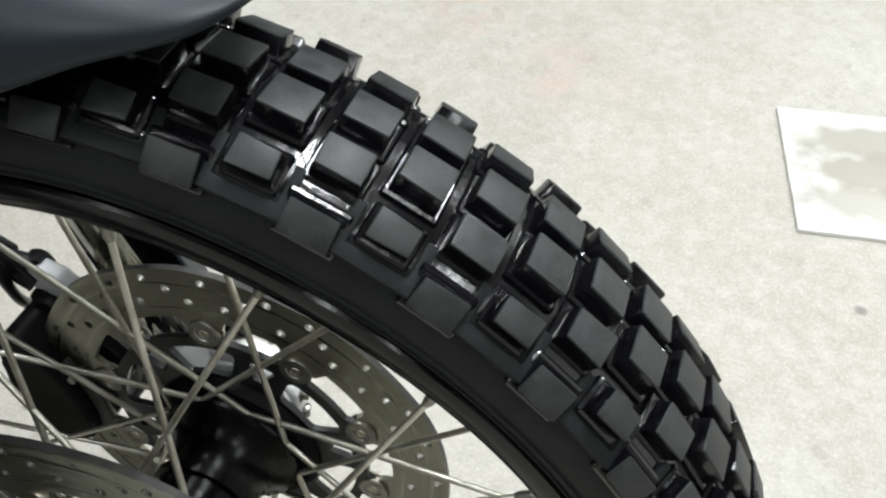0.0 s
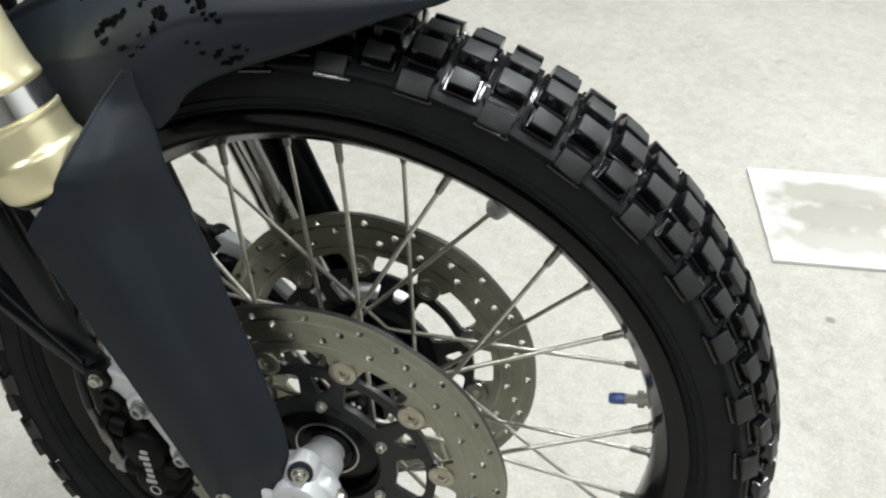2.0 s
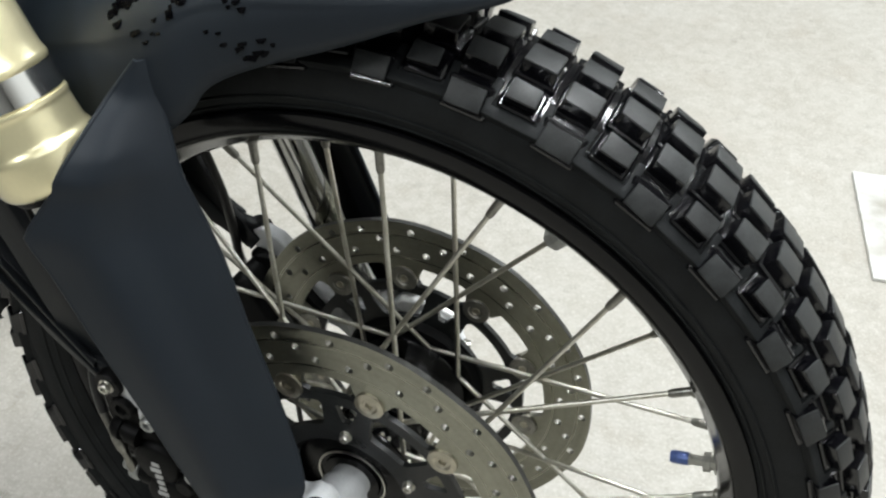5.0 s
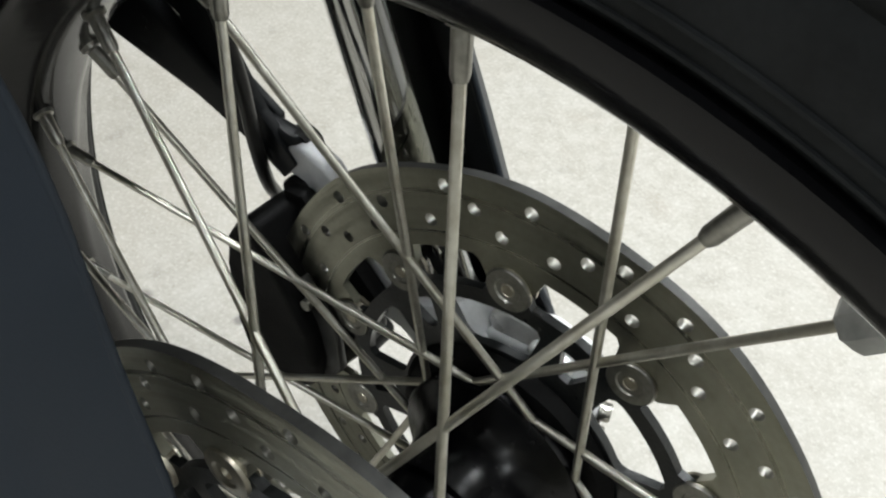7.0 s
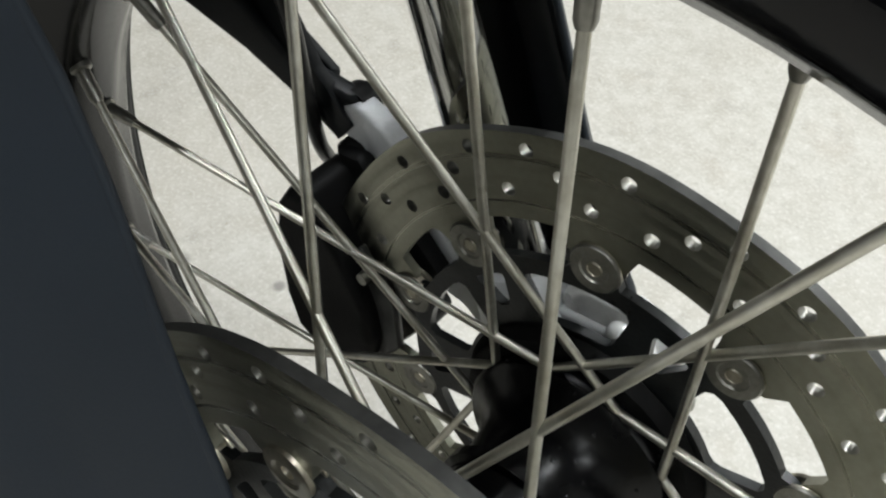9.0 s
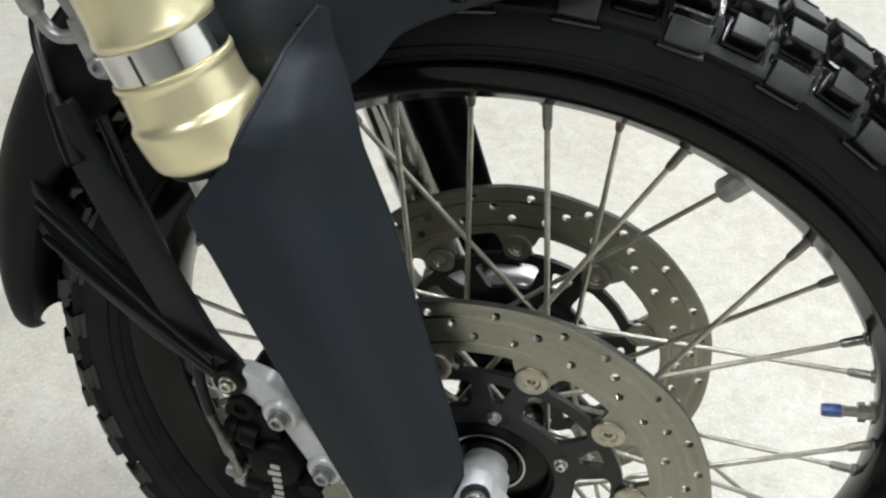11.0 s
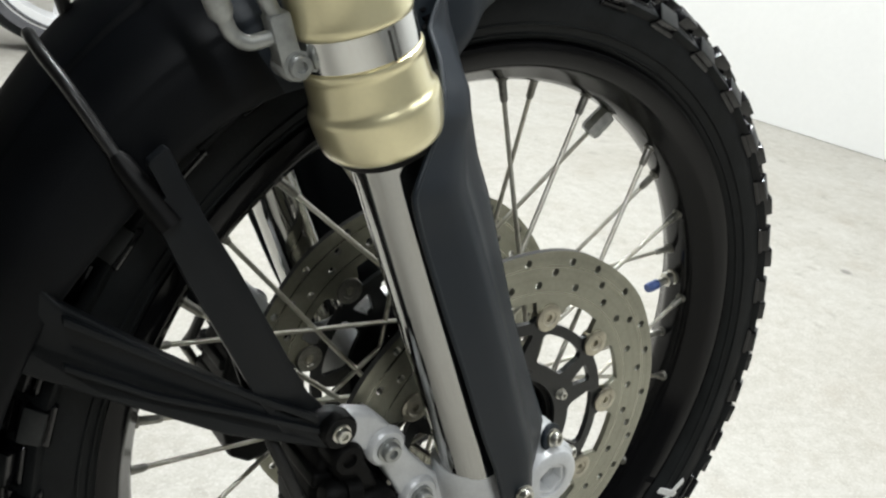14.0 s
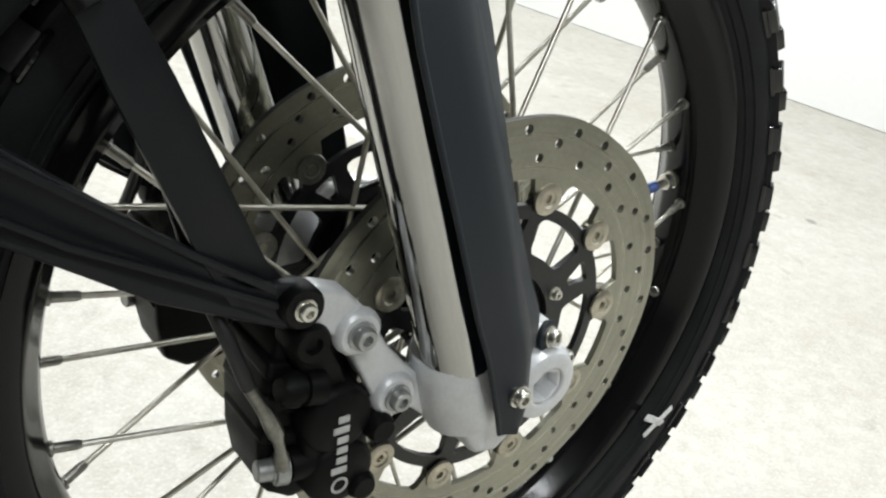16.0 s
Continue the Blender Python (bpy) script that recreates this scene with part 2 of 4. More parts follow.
def tile_material():
    """White board with three soft lobes of an oily stain."""
    mat = material("white_board", (0.64, 0.64, 0.615), 0.45, vary=0.04, scale=12)
    nt = mat.node_tree
    bsdf = nt.nodes["Principled BSDF"]
    coord = nt.nodes.new("ShaderNodeTexCoord")
    warp = nt.nodes.new("ShaderNodeTexNoise")
    warp.inputs["Scale"].default_value, warp.inputs["Detail"].default_value = 22, 4
    nt.links.new(coord.outputs["Object"], warp.inputs["Vector"])
    colour = bsdf.inputs["Base Color"].links[0].from_socket
    for cx, cy, rx, ry, dark in ((-0.01, 0.068, 0.135, 0.040, 0.8), (0.010, 0.0, 0.150, 0.050, 0.9), (-0.005, -0.072, 0.135, 0.040, 0.75)):
        sub = nt.nodes.new("ShaderNodeVectorMath")
        sub.operation = "SUBTRACT"
        nt.links.new(coord.outputs["Object"], sub.inputs[0])
        sub.inputs[1].default_value = (cx, cy, 0)
        mul = nt.nodes.new("ShaderNodeVectorMath")
        mul.operation = "MULTIPLY"
        nt.links.new(sub.outputs[0], mul.inputs[0])
        mul.inputs[1].default_value = (1 / rx, 1 / ry, 0)
        length = nt.nodes.new("ShaderNodeVectorMath")
        length.operation = "LENGTH"
        nt.links.new(mul.outputs[0], length.inputs[0])
        add = nt.nodes.new("ShaderNodeMath")
        add.operation, add.inputs[1].default_value = "MULTIPLY_ADD", 1.3
        nt.links.new(warp.outputs["Fac"], add.inputs[0])
        nt.links.new(length.outputs["Value"], add.inputs[2])
        m = nt.nodes.new("ShaderNodeMapRange")
        m.inputs["From Min"].default_value, m.inputs["From Max"].default_value = 1.85, 1.35
        m.inputs["To Max"].default_value = dark
        nt.links.new(add.outputs[0], m.inputs["Value"])
        mix = nt.nodes.new("ShaderNodeMix")
        mix.data_type = "RGBA"
        nt.links.new(colour, mix.inputs["A"])
        mix.inputs["B"].default_value = (0.34, 0.315, 0.265, 1)
        nt.links.new(m.outputs[0], mix.inputs["Factor"])
        colour = mix.outputs["Result"]
    nt.links.new(colour, bsdf.inputs["Base Color"])
    return mat


FLOOR = floor_material()
BOARD = tile_material()

# ---- mesh helpers ----


def finish(name, bm, mat, parent=None, label="", angle=40):
    bmesh.ops.recalc_face_normals(bm, faces=bm.faces)
    me = bpy.data.meshes.new(name)
    bm.to_mesh(me)
    bm.free()
    me.materials.append(mat)
    me.polygons.foreach_set("use_smooth", [True] * len(me.polygons))
    me.set_sharp_from_angle(angle=radians(angle))
    ob = new(name, me)
    if parent:
        ob.parent = parent
    return tagged(ob, label)


def part(name, bm, mat, parent, label="", angle=40):
    return finish(name, bm, mat, parent, label, angle)


def share(name, me, mat4, parent, label=""):
    ob = new(name, me)
    ob.parent = parent
    ob.matrix_basis = mat4
    return tagged(ob, label)


def join(*bms):
    out = bmesh.new()
    for b in bms:
        me = bpy.data.meshes.new("tmp")
        b.to_mesh(me)
        b.free()
        out.from_mesh(me)
        bpy.data.meshes.remove(me)
    return out


def turned(origin, axis, profile, n=24, closed=False):
    """A turned solid: profile of (distance along axis, radius). closed: the profile is a ring."""
    bm = bmesh.new()
    o, a = Vector(origin), Vector(axis).normalized()
    u = a.orthogonal().normalized()
    v = a.cross(u)
    rings = []
    for d, r in profile:
        if r < 1e-6:
            rings.append([bm.verts.new(o + a * d)])
        else:
            rings.append([bm.verts.new(o + a * d + (u * math.cos(2 * math.pi * i / n) + v * math.sin(2 * math.pi * i / n)) * r) for i in range(n)])
    pairs = list(zip(rings, rings[1:])) + ([(rings[-1], rings[0])] if closed else [])
    for p, q in pairs:
        for i in range(n):
            j = (i + 1) % n
            if len(p) == 1 and len(q) == 1:
                continue
            if len(p) == 1:
                bm.faces.new((p[0], q[i], q[j]))
            elif len(q) == 1:
                bm.faces.new((p[i], p[j], q[0]))
            else:
                bm.faces.new((p[i], p[j], q[j], q[i]))
    if not closed:
        for ring in (rings[0], rings[-1]):
            if len(ring) > 1:
                bm.faces.new(ring)
    return bm


def wheel_ring(profile, n=128):
    """A ring about the axle from a closed profile of (y, radius)."""
    return turned((0, 0, AX), (0, 1, 0), profile, n, True)


def smooth_path(pts, steps=8):
    pts = [Vector(p) for p in pts]
    full = [pts[0] * 2 - pts[1], *pts, pts[-1] * 2 - pts[-2]]
    out = []
    for i in range(1, len(full) - 2):
        p0, p1, p2, p3 = full[i - 1:i + 3]
        for k in range(steps):
            t = k / steps
            out.append(0.5 * ((2 * p1) + (p2 - p0) * t + (2 * p0 - 5 * p1 + 4 * p2 - p3) * t * t + (3 * p1 - p0 - 3 * p2 + p3) * t ** 3))
    return out + [pts[-1]]


def round_corners(pts, radius, steps=6):
    pts = [Vector(p) for p in pts]
    out = [pts[0]]
    for a, b, c in zip(pts, pts[1:], pts[2:]):
        r = min(radius, (a - b).length * 0.45, (c - b).length * 0.45)
        p, q = b + (a - b).normalized() * r, b + (c - b).normalized() * r
        for k in range(steps + 1):
            t = k / steps
            out.append(p * (1 - t) ** 2 + b * 2 * t * (1 - t) + q * t * t)
    return out + [pts[-1]]


def tube(path, radius, n=10):
    bm = bmesh.new()
    path = [Vector(p) for p in path]
    radii = radius if isinstance(radius, (list, tuple)) else [radius] * len(path)
    tangents = [(path[min(i + 1, len(path) - 1)] - path[max(i - 1, 0)]).normalized() for i in range(len(path))]
    u = tangents[0].orthogonal().normalized()
    rings = []
    for p, t, r in zip(path, tangents, radii):
        u = (u - t * u.dot(t)).normalized()
        v = t.cross(u)
        rings.append([bm.verts.new(p + (u * math.cos(2 * math.pi * i / n) + v * math.sin(2 * math.pi * i / n)) * r) for i in range(n)])
    for a, b in zip(rings, rings[1:]):
        for i in range(n):
            j = (i + 1) % n
            bm.faces.new((a[i], a[j], b[j], b[i]))
    bm.faces.new(rings[0])
    bm.faces.new(rings[-1])
    return bm


def slab(loops, y0, y1):
    """A flat plate between y0 and y1: the first loop of (x, z) is its outline, the rest are holes."""
    bm = bmesh.new()
    edges = []
    for loop in loops:
        vs = [bm.verts.new((x, y0, z)) for x, z in loop]
        edges += [bm.edges.new((vs[i], vs[(i + 1) % len(vs)])) for i in range(len(vs))]
    bmesh.ops.triangle_fill(bm, use_beauty=True, use_dissolve=False, edges=edges, normal=(0, -1, 0))
    ext = bmesh.ops.extrude_face_region(bm, geom=list(bm.faces))
    bmesh.ops.translate(bm, verts=[g for g in ext["geom"] if isinstance(g, bmesh.types.BMVert)], vec=(0, y1 - y0, 0))
    return bm


def prism(outline, y0, y1, bevel=0.002, segments=2):
    """An outline of (x, z) drawn out from y0 to y1, with rounded edges."""
    bm = bmesh.new()
    vs = [bm.verts.new((x, y0, z)) for x, z in outline]
    f = bm.faces.new(vs)
    ext = bmesh.ops.extrude_face_region(bm, geom=[f])
    bmesh.ops.translate(bm, verts=[g for g in ext["geom"] if isinstance(g, bmesh.types.BMVert)], vec=(0, y1 - y0, 0))
    if bevel:
        bmesh.ops.recalc_face_normals(bm, faces=bm.faces)
        bmesh.ops.bevel(bm, geom=list(bm.edges), offset=bevel, segments=segments, affect="EDGES", profile=0.6, clamp_overlap=True)
    return bm


def block(size, bevel=0.002, segments=2, m=None, taper=1.0):
    bm = bmesh.new()
    bmesh.ops.create_cube(bm, size=1)
    for v in bm.verts:
        k = taper if v.co.z > 0 else 1
        v.co = Vector((v.co.x * size[0] * k, v.co.y * size[1] * k, v.co.z * size[2]))
    if bevel:
        bmesh.ops.bevel(bm, geom=list(bm.edges), offset=bevel, segments=segments, affect="EDGES", profile=0.6, clamp_overlap=True)
    if m is not None:
        bm.transform(m)
    return bm


def polar(r, deg, y=0.0):
    return Vector((r * math.cos(radians(deg)), y, AX + r * math.sin(radians(deg))))


def circle(cx, cz, r, n=10):
    return [(cx + r * math.cos(2 * math.pi * i / n), cz + r * math.sin(2 * math.pi * i / n)) for i in range(n)]


def bolt(at, axis, r=0.006, h=0.004, socket=True):
    """A cap-head screw with a washer face and a socket."""
    prof = [(0, r * 1.28), (h * 0.3, r * 1.28), (h * 0.32, r), (h * 0.9, r), (h * 1.1, r * 0.86)]
    if socket:
        prof += [(h * 1.1, r * 0.5), (h * 0.6, r * 0.45), (h * 0.6, 0)]
    else:
        prof += [(h * 1.25, 0)]
    return turned(at, axis, prof, 14)

# ---- room ----


FLOOR_Z = -0.005


def room():
    x0, x1, y0, y1, h = -4.0, 4.2, -3.6, 4.4, 2.7
    t = 0.12
    # all but the floor are unseen; dark and pale sides steer the reflections
    for name, cx, cy, cz, sx, sy, sz, mat, label, cat in (
            ("floor", (x0 + x1) / 2, (y0 + y1) / 2, FLOOR_Z - 0.06, x1 - x0 + 2 * t, y1 - y0 + 2 * t, 0.12, FLOOR, "pale worn concrete garage floor with faint stains", "floor"),
            ("wall_west", x0 - t / 2, (y0 + y1) / 2, h / 2, t, y1 - y0, h + 0.006, GREY_WALL, "unseen grey garage wall, kept dark to limit bounced light", "wall"),
            ("wall_north", (x0 + x1) / 2, y1 + t / 2, h / 2, x1 - x0, t, h + 0.006, GREY_WALL, "unseen grey garage wall, kept dark to limit bounced light", "wall"),
            ("wall_south", (x0 + x1) / 2, y0 - t / 2, h / 2, x1 - x0, t, h + 0.006, PALE_WALL, "unseen pale garage wall, toned to brighten reflections", "wall"),
            ("ceiling", (x0 + x1) / 2, (y0 + y1) / 2, h + 0.06, x1 - x0 + 2 * t, y1 - y0 + 2 * t, 0.12, CEIL, "unseen dark garage ceiling closing the room", "ceiling")):
        bm = block((sx, sy, sz), 0, m=Matrix.Translation((cx, cy, cz)))
        tagged(finish(name, bm, mat), label, cat, kind="structure")
    east = block((t, 9.6, h + 0.006), 0, m=Matrix.Translation((2.53, 1.2, h / 2)) @ Matrix.Rotation(radians(18.0), 4, "Z") @ Matrix.Translation((t / 2, 0, 0)))
    tagged(finish("wall_east", east, WALL), "plain white painted garage wall", "wall", kind="structure")
    for lx, ly, watts in LAMPS:
        lamp = tagged(new("ceiling_light"), "white fluorescent batten light fixed under the ceiling", "ceiling light", "garage ceiling lights")
        lamp.location = (lx, ly, h)
        part("housing", block((0.14, 1.24, 0.06), 0.012, m=Matrix.Translation((0, 0, -0.032))), LAMPBODY, lamp)
        for dx in (-0.035, 0.035):
            part("tube", tube([(dx, -0.6, -0.085), (dx, 0.6, -0.085)], 0.013, 12), LAMPBODY, lamp)
        for dy in (-0.605, 0.605):
            part("end_cap", block((0.11, 0.02, 0.05), 0.004, m=Matrix.Translation((0, dy, -0.085))), LAMPBODY, lamp)


room()

# ---- board on the floor ----
board = finish("floor_board", block((0.300, 0.285, 0.007), 0.0015), BOARD)
board.matrix_world = pose(0.571, 0.945, FLOOR_Z + 0.0036, 0, 0, 9)
tagged(board, "square white board with a grey oily stain lying on the concrete", "board")

# ---- motorcycle ----
bike = tagged(new("motorcycle"), "dark grey adventure motorcycle with gold fork and knobbly front tyre", "motorcycle")
bike.matrix_world = Matrix.Translation((0, 0, AX)) @ Matrix.Rotation(radians(-3.2), 4, "X") @ Matrix.Translation((0, 0, -AX))
RIM_Y = 0.0
RIM_SET = Matrix.Translation((0, 0.004, AX)) @ Matrix.Rotation(radians(-0.1), 4, "X") @ Matrix.Translation((0, 0, -AX))
TYRE_SET = Matrix.Translation((0, 0.0075, AX)) @ Matrix.Rotation(radians(-1.3), 4, "X") @ Matrix.Translation((0, 0, -AX))

# tyre carcass: (y, radius), round the outside and back inside
half = [(0.0, 0.3365), (0.012, 0.3358), (0.024, 0.3332), (0.034, 0.3295), (0.041, 0.3250), (0.0455, 0.318), (0.0472, 0.308),
        (0.0462, 0.297), (0.0425, 0.288), (0.0375, 0.2825), (0.0345, 0.2815), (0.033, 0.279)]
inner = [(0.031, 0.276), (0.040, 0.300), (0.036, 0.316), (0.0, 0.325)]
profile = [(-y, r) for y, r in reversed(half)] + half[1:] + inner + [(-y, r) for y, r in reversed(inner[:-1])]
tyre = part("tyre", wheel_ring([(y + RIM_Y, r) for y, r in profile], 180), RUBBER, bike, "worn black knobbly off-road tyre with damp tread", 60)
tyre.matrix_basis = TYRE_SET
tyre.data.materials.append(DAMP_SHADED)
# carcass between the knobs: wet, with the gap shade put into its colour
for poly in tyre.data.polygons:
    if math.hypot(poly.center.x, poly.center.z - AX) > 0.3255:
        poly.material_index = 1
for s in (-1, 1):
    for r, y in ((0.2885, 0.0428), (0.2955, 0.0460)):
        part("sidewall_rib", turned((0, RIM_Y, AX), (0, 1, 0), [(s * (y - 0.001), r - 0.0012), (s * (y + 0.0009), r - 0.0004), (s * (y + 0.0009), r + 0.0004), (s * (y - 0.001), r + 0.0012)], 160, True), RUBBER, tyre)


def surface_at(y):
    """Radius and tilt (degrees) of the carcass at a distance y from its middle."""
    y = abs(y)
    for (y0, r0), (y1, r1) in zip(half, half[1:7]):
        if y <= y1:
            t = (y - y0) / (y1 - y0)
            return r0 + (r1 - r0) * t
    return 0.31


def frame_mesh(name, length, width):
    """A low U-shaped bay round a shoulder block, broad towards the sidewall."""
    a, b, c = length / 2 + 0.0035, length / 2 + 0.0080, width / 2
    outline = [(-b, -c + 0.001), (-a, -c + 0.001), (-a, c + 0.0035), (a, c + 0.0035), (a, -c + 0.001), (b, -c + 0.001), (b + 0.0015, c + 0.0100), (-b - 0.0015, c + 0.0100)]
    bm = prism(outline, -0.006, 0.0015, 0.0010, 2)
    bm.transform(Matrix(((1, 0, 0, 0), (0, 0, 1, 0), (0, 1, 0, 0), (0, 0, 0, 1))))
    bmesh.ops.recalc_face_normals(bm, faces=bm.faces)
    me = bpy.data.meshes.new(name)
    bm.to_mesh(me)
    bm.free()
    me.materials.append(RUBBER)
    me.polygons.foreach_set("use_smooth", [True] * len(me.polygons))
    me.set_sharp_from_angle(angle=radians(38))
    return me


def tread_mesh(name, length, width, height, taper, seed):
    """A moulded block: crisp worn edges, a shallow step added at its foot to catch light."""
    bm = block((length, width, height + 0.004), 0.0010, 2, Matrix.Translation((0, 0, height / 2 - 0.002)), taper)
    wear = random.Random(seed)
    corner = {(sx, sy): (wear.uniform(-0.0006, 0.0002), wear.uniform(-0.0008, 0.0003), wear.uniform(-0.0006, 0.0002)) for sx in (-1, 1) for sy in (-1, 1)}
    for v in bm.verts:
        if v.co.z > height * 0.5:
            dx, dy, dz = corner[(1 if v.co.x > 0 else -1, 1 if v.co.y > 0 else -1)]
            v.co += Vector((math.copysign(dx, dx * v.co.x), math.copysign(dy, dy * v.co.y), dz))
    # low plinth, added so its edges draw bright outlines round the block
    bm = join(bm, block((length + 0.0044, width + 0.0044, 0.0042), 0.0010, 1, Matrix.Translation((0, 0, -0.0006)), 0.95))
    bmesh.ops.recalc_face_normals(bm, faces=bm.faces)
    me = bpy.data.meshes.new(name)
    bm.to_mesh(me)
    bm.free()
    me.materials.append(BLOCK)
    me.materials.append(DAMP_SHADED)
    # foot and lower sides: wet, and coloured darker for the shade in the gaps
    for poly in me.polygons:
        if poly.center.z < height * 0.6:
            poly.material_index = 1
    me.polygons.foreach_set("use_smooth", [True] * len(me.polygons))
    me.set_sharp_from_angle(angle=radians(30))
    return me


PITCHES = 37
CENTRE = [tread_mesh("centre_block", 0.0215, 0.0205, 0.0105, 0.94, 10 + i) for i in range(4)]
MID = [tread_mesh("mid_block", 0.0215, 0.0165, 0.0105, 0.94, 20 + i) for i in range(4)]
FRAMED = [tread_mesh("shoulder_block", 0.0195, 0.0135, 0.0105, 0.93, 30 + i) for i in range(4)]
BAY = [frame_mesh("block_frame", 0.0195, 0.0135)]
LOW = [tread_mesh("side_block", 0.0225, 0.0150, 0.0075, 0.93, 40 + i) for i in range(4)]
ROWS_A = [(CENTRE, 0.0122, 5), (FRAMED, 0.0355, 34), (BAY, 0.0355, 36)]
ROWS_B = [(CENTRE, 0.0, 0), (MID, 0.0238, 19), (LOW, 0.0432, 57)]


def seat(deg, y, tilt, flip):
    radial = Vector((math.cos(radians(deg)), 0, math.sin(radians(deg))))
    side = Vector((0, 1 if y >= 0 else -1, 0))
    up = (radial * math.cos(radians(tilt)) + side * math.sin(radians(tilt))).normalized()
    along = Vector((-math.sin(radians(deg)), 0, math.cos(radians(deg))))
    if flip:
        along = -along
    across = up.cross(along).normalized()
    # local y points to the sidewall
    p = Vector((0, y + RIM_Y, AX)) + radial * surface_at(y)
    m = Matrix((along, across, up)).transposed().to_4x4()
    m.translation = p
    return m


for k in range(PITCHES):
    for rows, shift in ((ROWS_A, 0.0), (ROWS_B, 180.0 / PITCHES)):
        deg = 74.4 - 360.0 * k / PITCHES - shift
        for kinds, y, tilt in rows:
            for s in ((-1, 1) if y else (1,)):
                me = kinds[(k * 7 + s * 3) % len(kinds)]
                share(me.name.split(".")[0], me, seat(deg, s * y, tilt, s > 0), tyre)

# painted cross on the sidewall
cross_at = polar(0.2960, -30, -0.0470 + RIM_Y)
for turn, length in ((58, 0.054), (-8, 0.038)):
    m = Matrix.Translation(cross_at) @ Matrix.Rotation(radians(-30), 4, "Y") @ Matrix.Rotation(radians(7), 4, "X") @ Matrix.Rotation(radians(turn), 4, "Y")
    part("chalk_stroke", block((length, 0.0016, 0.0066), 0.0006, 1, m), PAINT, tyre, "white paint stroke of a cross mark")

# ---- rim, spokes, hub ----
rim_half = [(0.0, 0.2535), (0.010, 0.2540), (0.017, 0.2575), (0.023, 0.2635), (0.029, 0.2665), (0.0325, 0.2705), (0.0338, 0.2790), (0.0335, 0.2830), (0.0318, 0.2842), (0.0300, 0.2820)]
rim_in = [(0.0295, 0.2715), (0.014, 0.2660), (0.0, 0.2600)]
rim_prof = [(-y, r) for y, r in reversed(rim_half)] + rim_half[1:] + rim_in + [(-y, r) for y, r in reversed(rim_in[:-1])]
rim = part("rim", wheel_ring([(y + RIM_Y * 0.8, r) for y, r in rim_prof], 160), RIM, bike, "black anodised spoked wheel rim", 50)
rim.matrix_basis = RIM_SET

for k in range(9):
    for deg, s, turn, reach in ((50.9, -1, -1, 62), (41.1, 1, -1, 65), (32.0, -1, 1, 65), (21.6, 1, 1, 57)):
        a = deg + 40 * k
        top = polar(0.2545, a, s * 0.0075 + 0.0005)
        hub_deg = a + turn * reach
        foot = polar(0.0435, hub_deg, s * 0.0500 - 0.002)
        way = (foot - top).normalized()
        n_end = top + way * 0.020
        part("nipple", turned(top - way * 0.003, way, [(0, 0.0046), (0.005, 0.0046), (0.0058, 0.0031), (0.018, 0.0029), (0.020, 0.0022)], 12), NIPPLE, rim)
        inward = Vector((0, -s * 0.008, 0))
        part("spoke_head", turned(foot - inward * 0.3, (0, -s, 0), [(-0.001, 0.0), (-0.001, 0.0026), (0.0015, 0.0036), (0.004, 0.0036), (0.004, 0)], 10), SPOKE, rim)
        part("spoke", tube([n_end - way * 0.004, top + way * 0.06, foot - way * 0.03, foot, foot + way * 0.002 + inward], [0.0018, 0.0018, 0.0020, 0.0021, 0.0020], 12), SPOKE, rim)

# balance weight on a spoke, valve
wa = 61.6
w_top, w_foot = polar(0.2545, wa, 0.0080), polar(0.0435, wa + 57, 0.0480)
w_way = (w_foot - w_top).normalized()
part("balance_weight", turned(w_top + w_way * 0.001, w_way, [(0.000, 0.0050), (0.001, 0.0082), (0.019, 0.0086), (0.0220, 0.0070), (0.0230, 0.0026)], 8), LEAD, rim, "grey lead balance weight on a spoke")
v_dir = (polar(0.2, 15.0, 0.012) - polar(0.26, 15.0, 0.010)).normalized()
v0 = polar(0.2545, 15.0, 0.004)
valve = part("valve", turned(v0, v_dir, [(-0.003, 0.0075), (0.003, 0.0075), (0.0032, 0.0050), (0.006, 0.0050), (0.0062, 0.0068), (0.011, 0.0068), (0.0112, 0.0036), (0.019, 0.0036), (0.0192, 0.0042), (0.022, 0.0042)], 8), STEEL, rim, "threaded steel tyre valve")
part("valve_cap", turned(v0 + v_dir * 0.021, v_dir, [(0, 0.0046), (0.010, 0.0046), (0.0125, 0.0040), (0.0125, 0)], 10), BLUE, valve, "blue valve cap")

hub_prof = [(-0.058, 0.0), (-0.058, 0.022), (-0.0555, 0.023), (-0.0560, 0.047), (-0.0545, 0.0490), (-0.0470, 0.0490), (-0.0450, 0.0470), (-0.0410, 0.0400),
            (-0.030, 0.0330), (-0.018, 0.0310), (-0.013, 0.0310), (-0.012, 0.0345), (-0.007, 0.0345), (-0.006, 0.0310), (0.006, 0.0310), (0.007, 0.0345), (0.012, 0.0345), (0.013, 0.0310), (0.018, 0.0310), (0.030, 0.0330), (0.0410, 0.0400), (0.0450, 0.0470), (0.0470, 0.0490), (0.0545, 0.0490), (0.0560, 0.047), (0.0555, 0.023), (0.058, 0.022), (0.058, 0.0)]
hub = part("hub", turned((0, 0, AX), (0, 1, 0), hub_prof, 48), HUB, bike, "black wheel hub", 40)
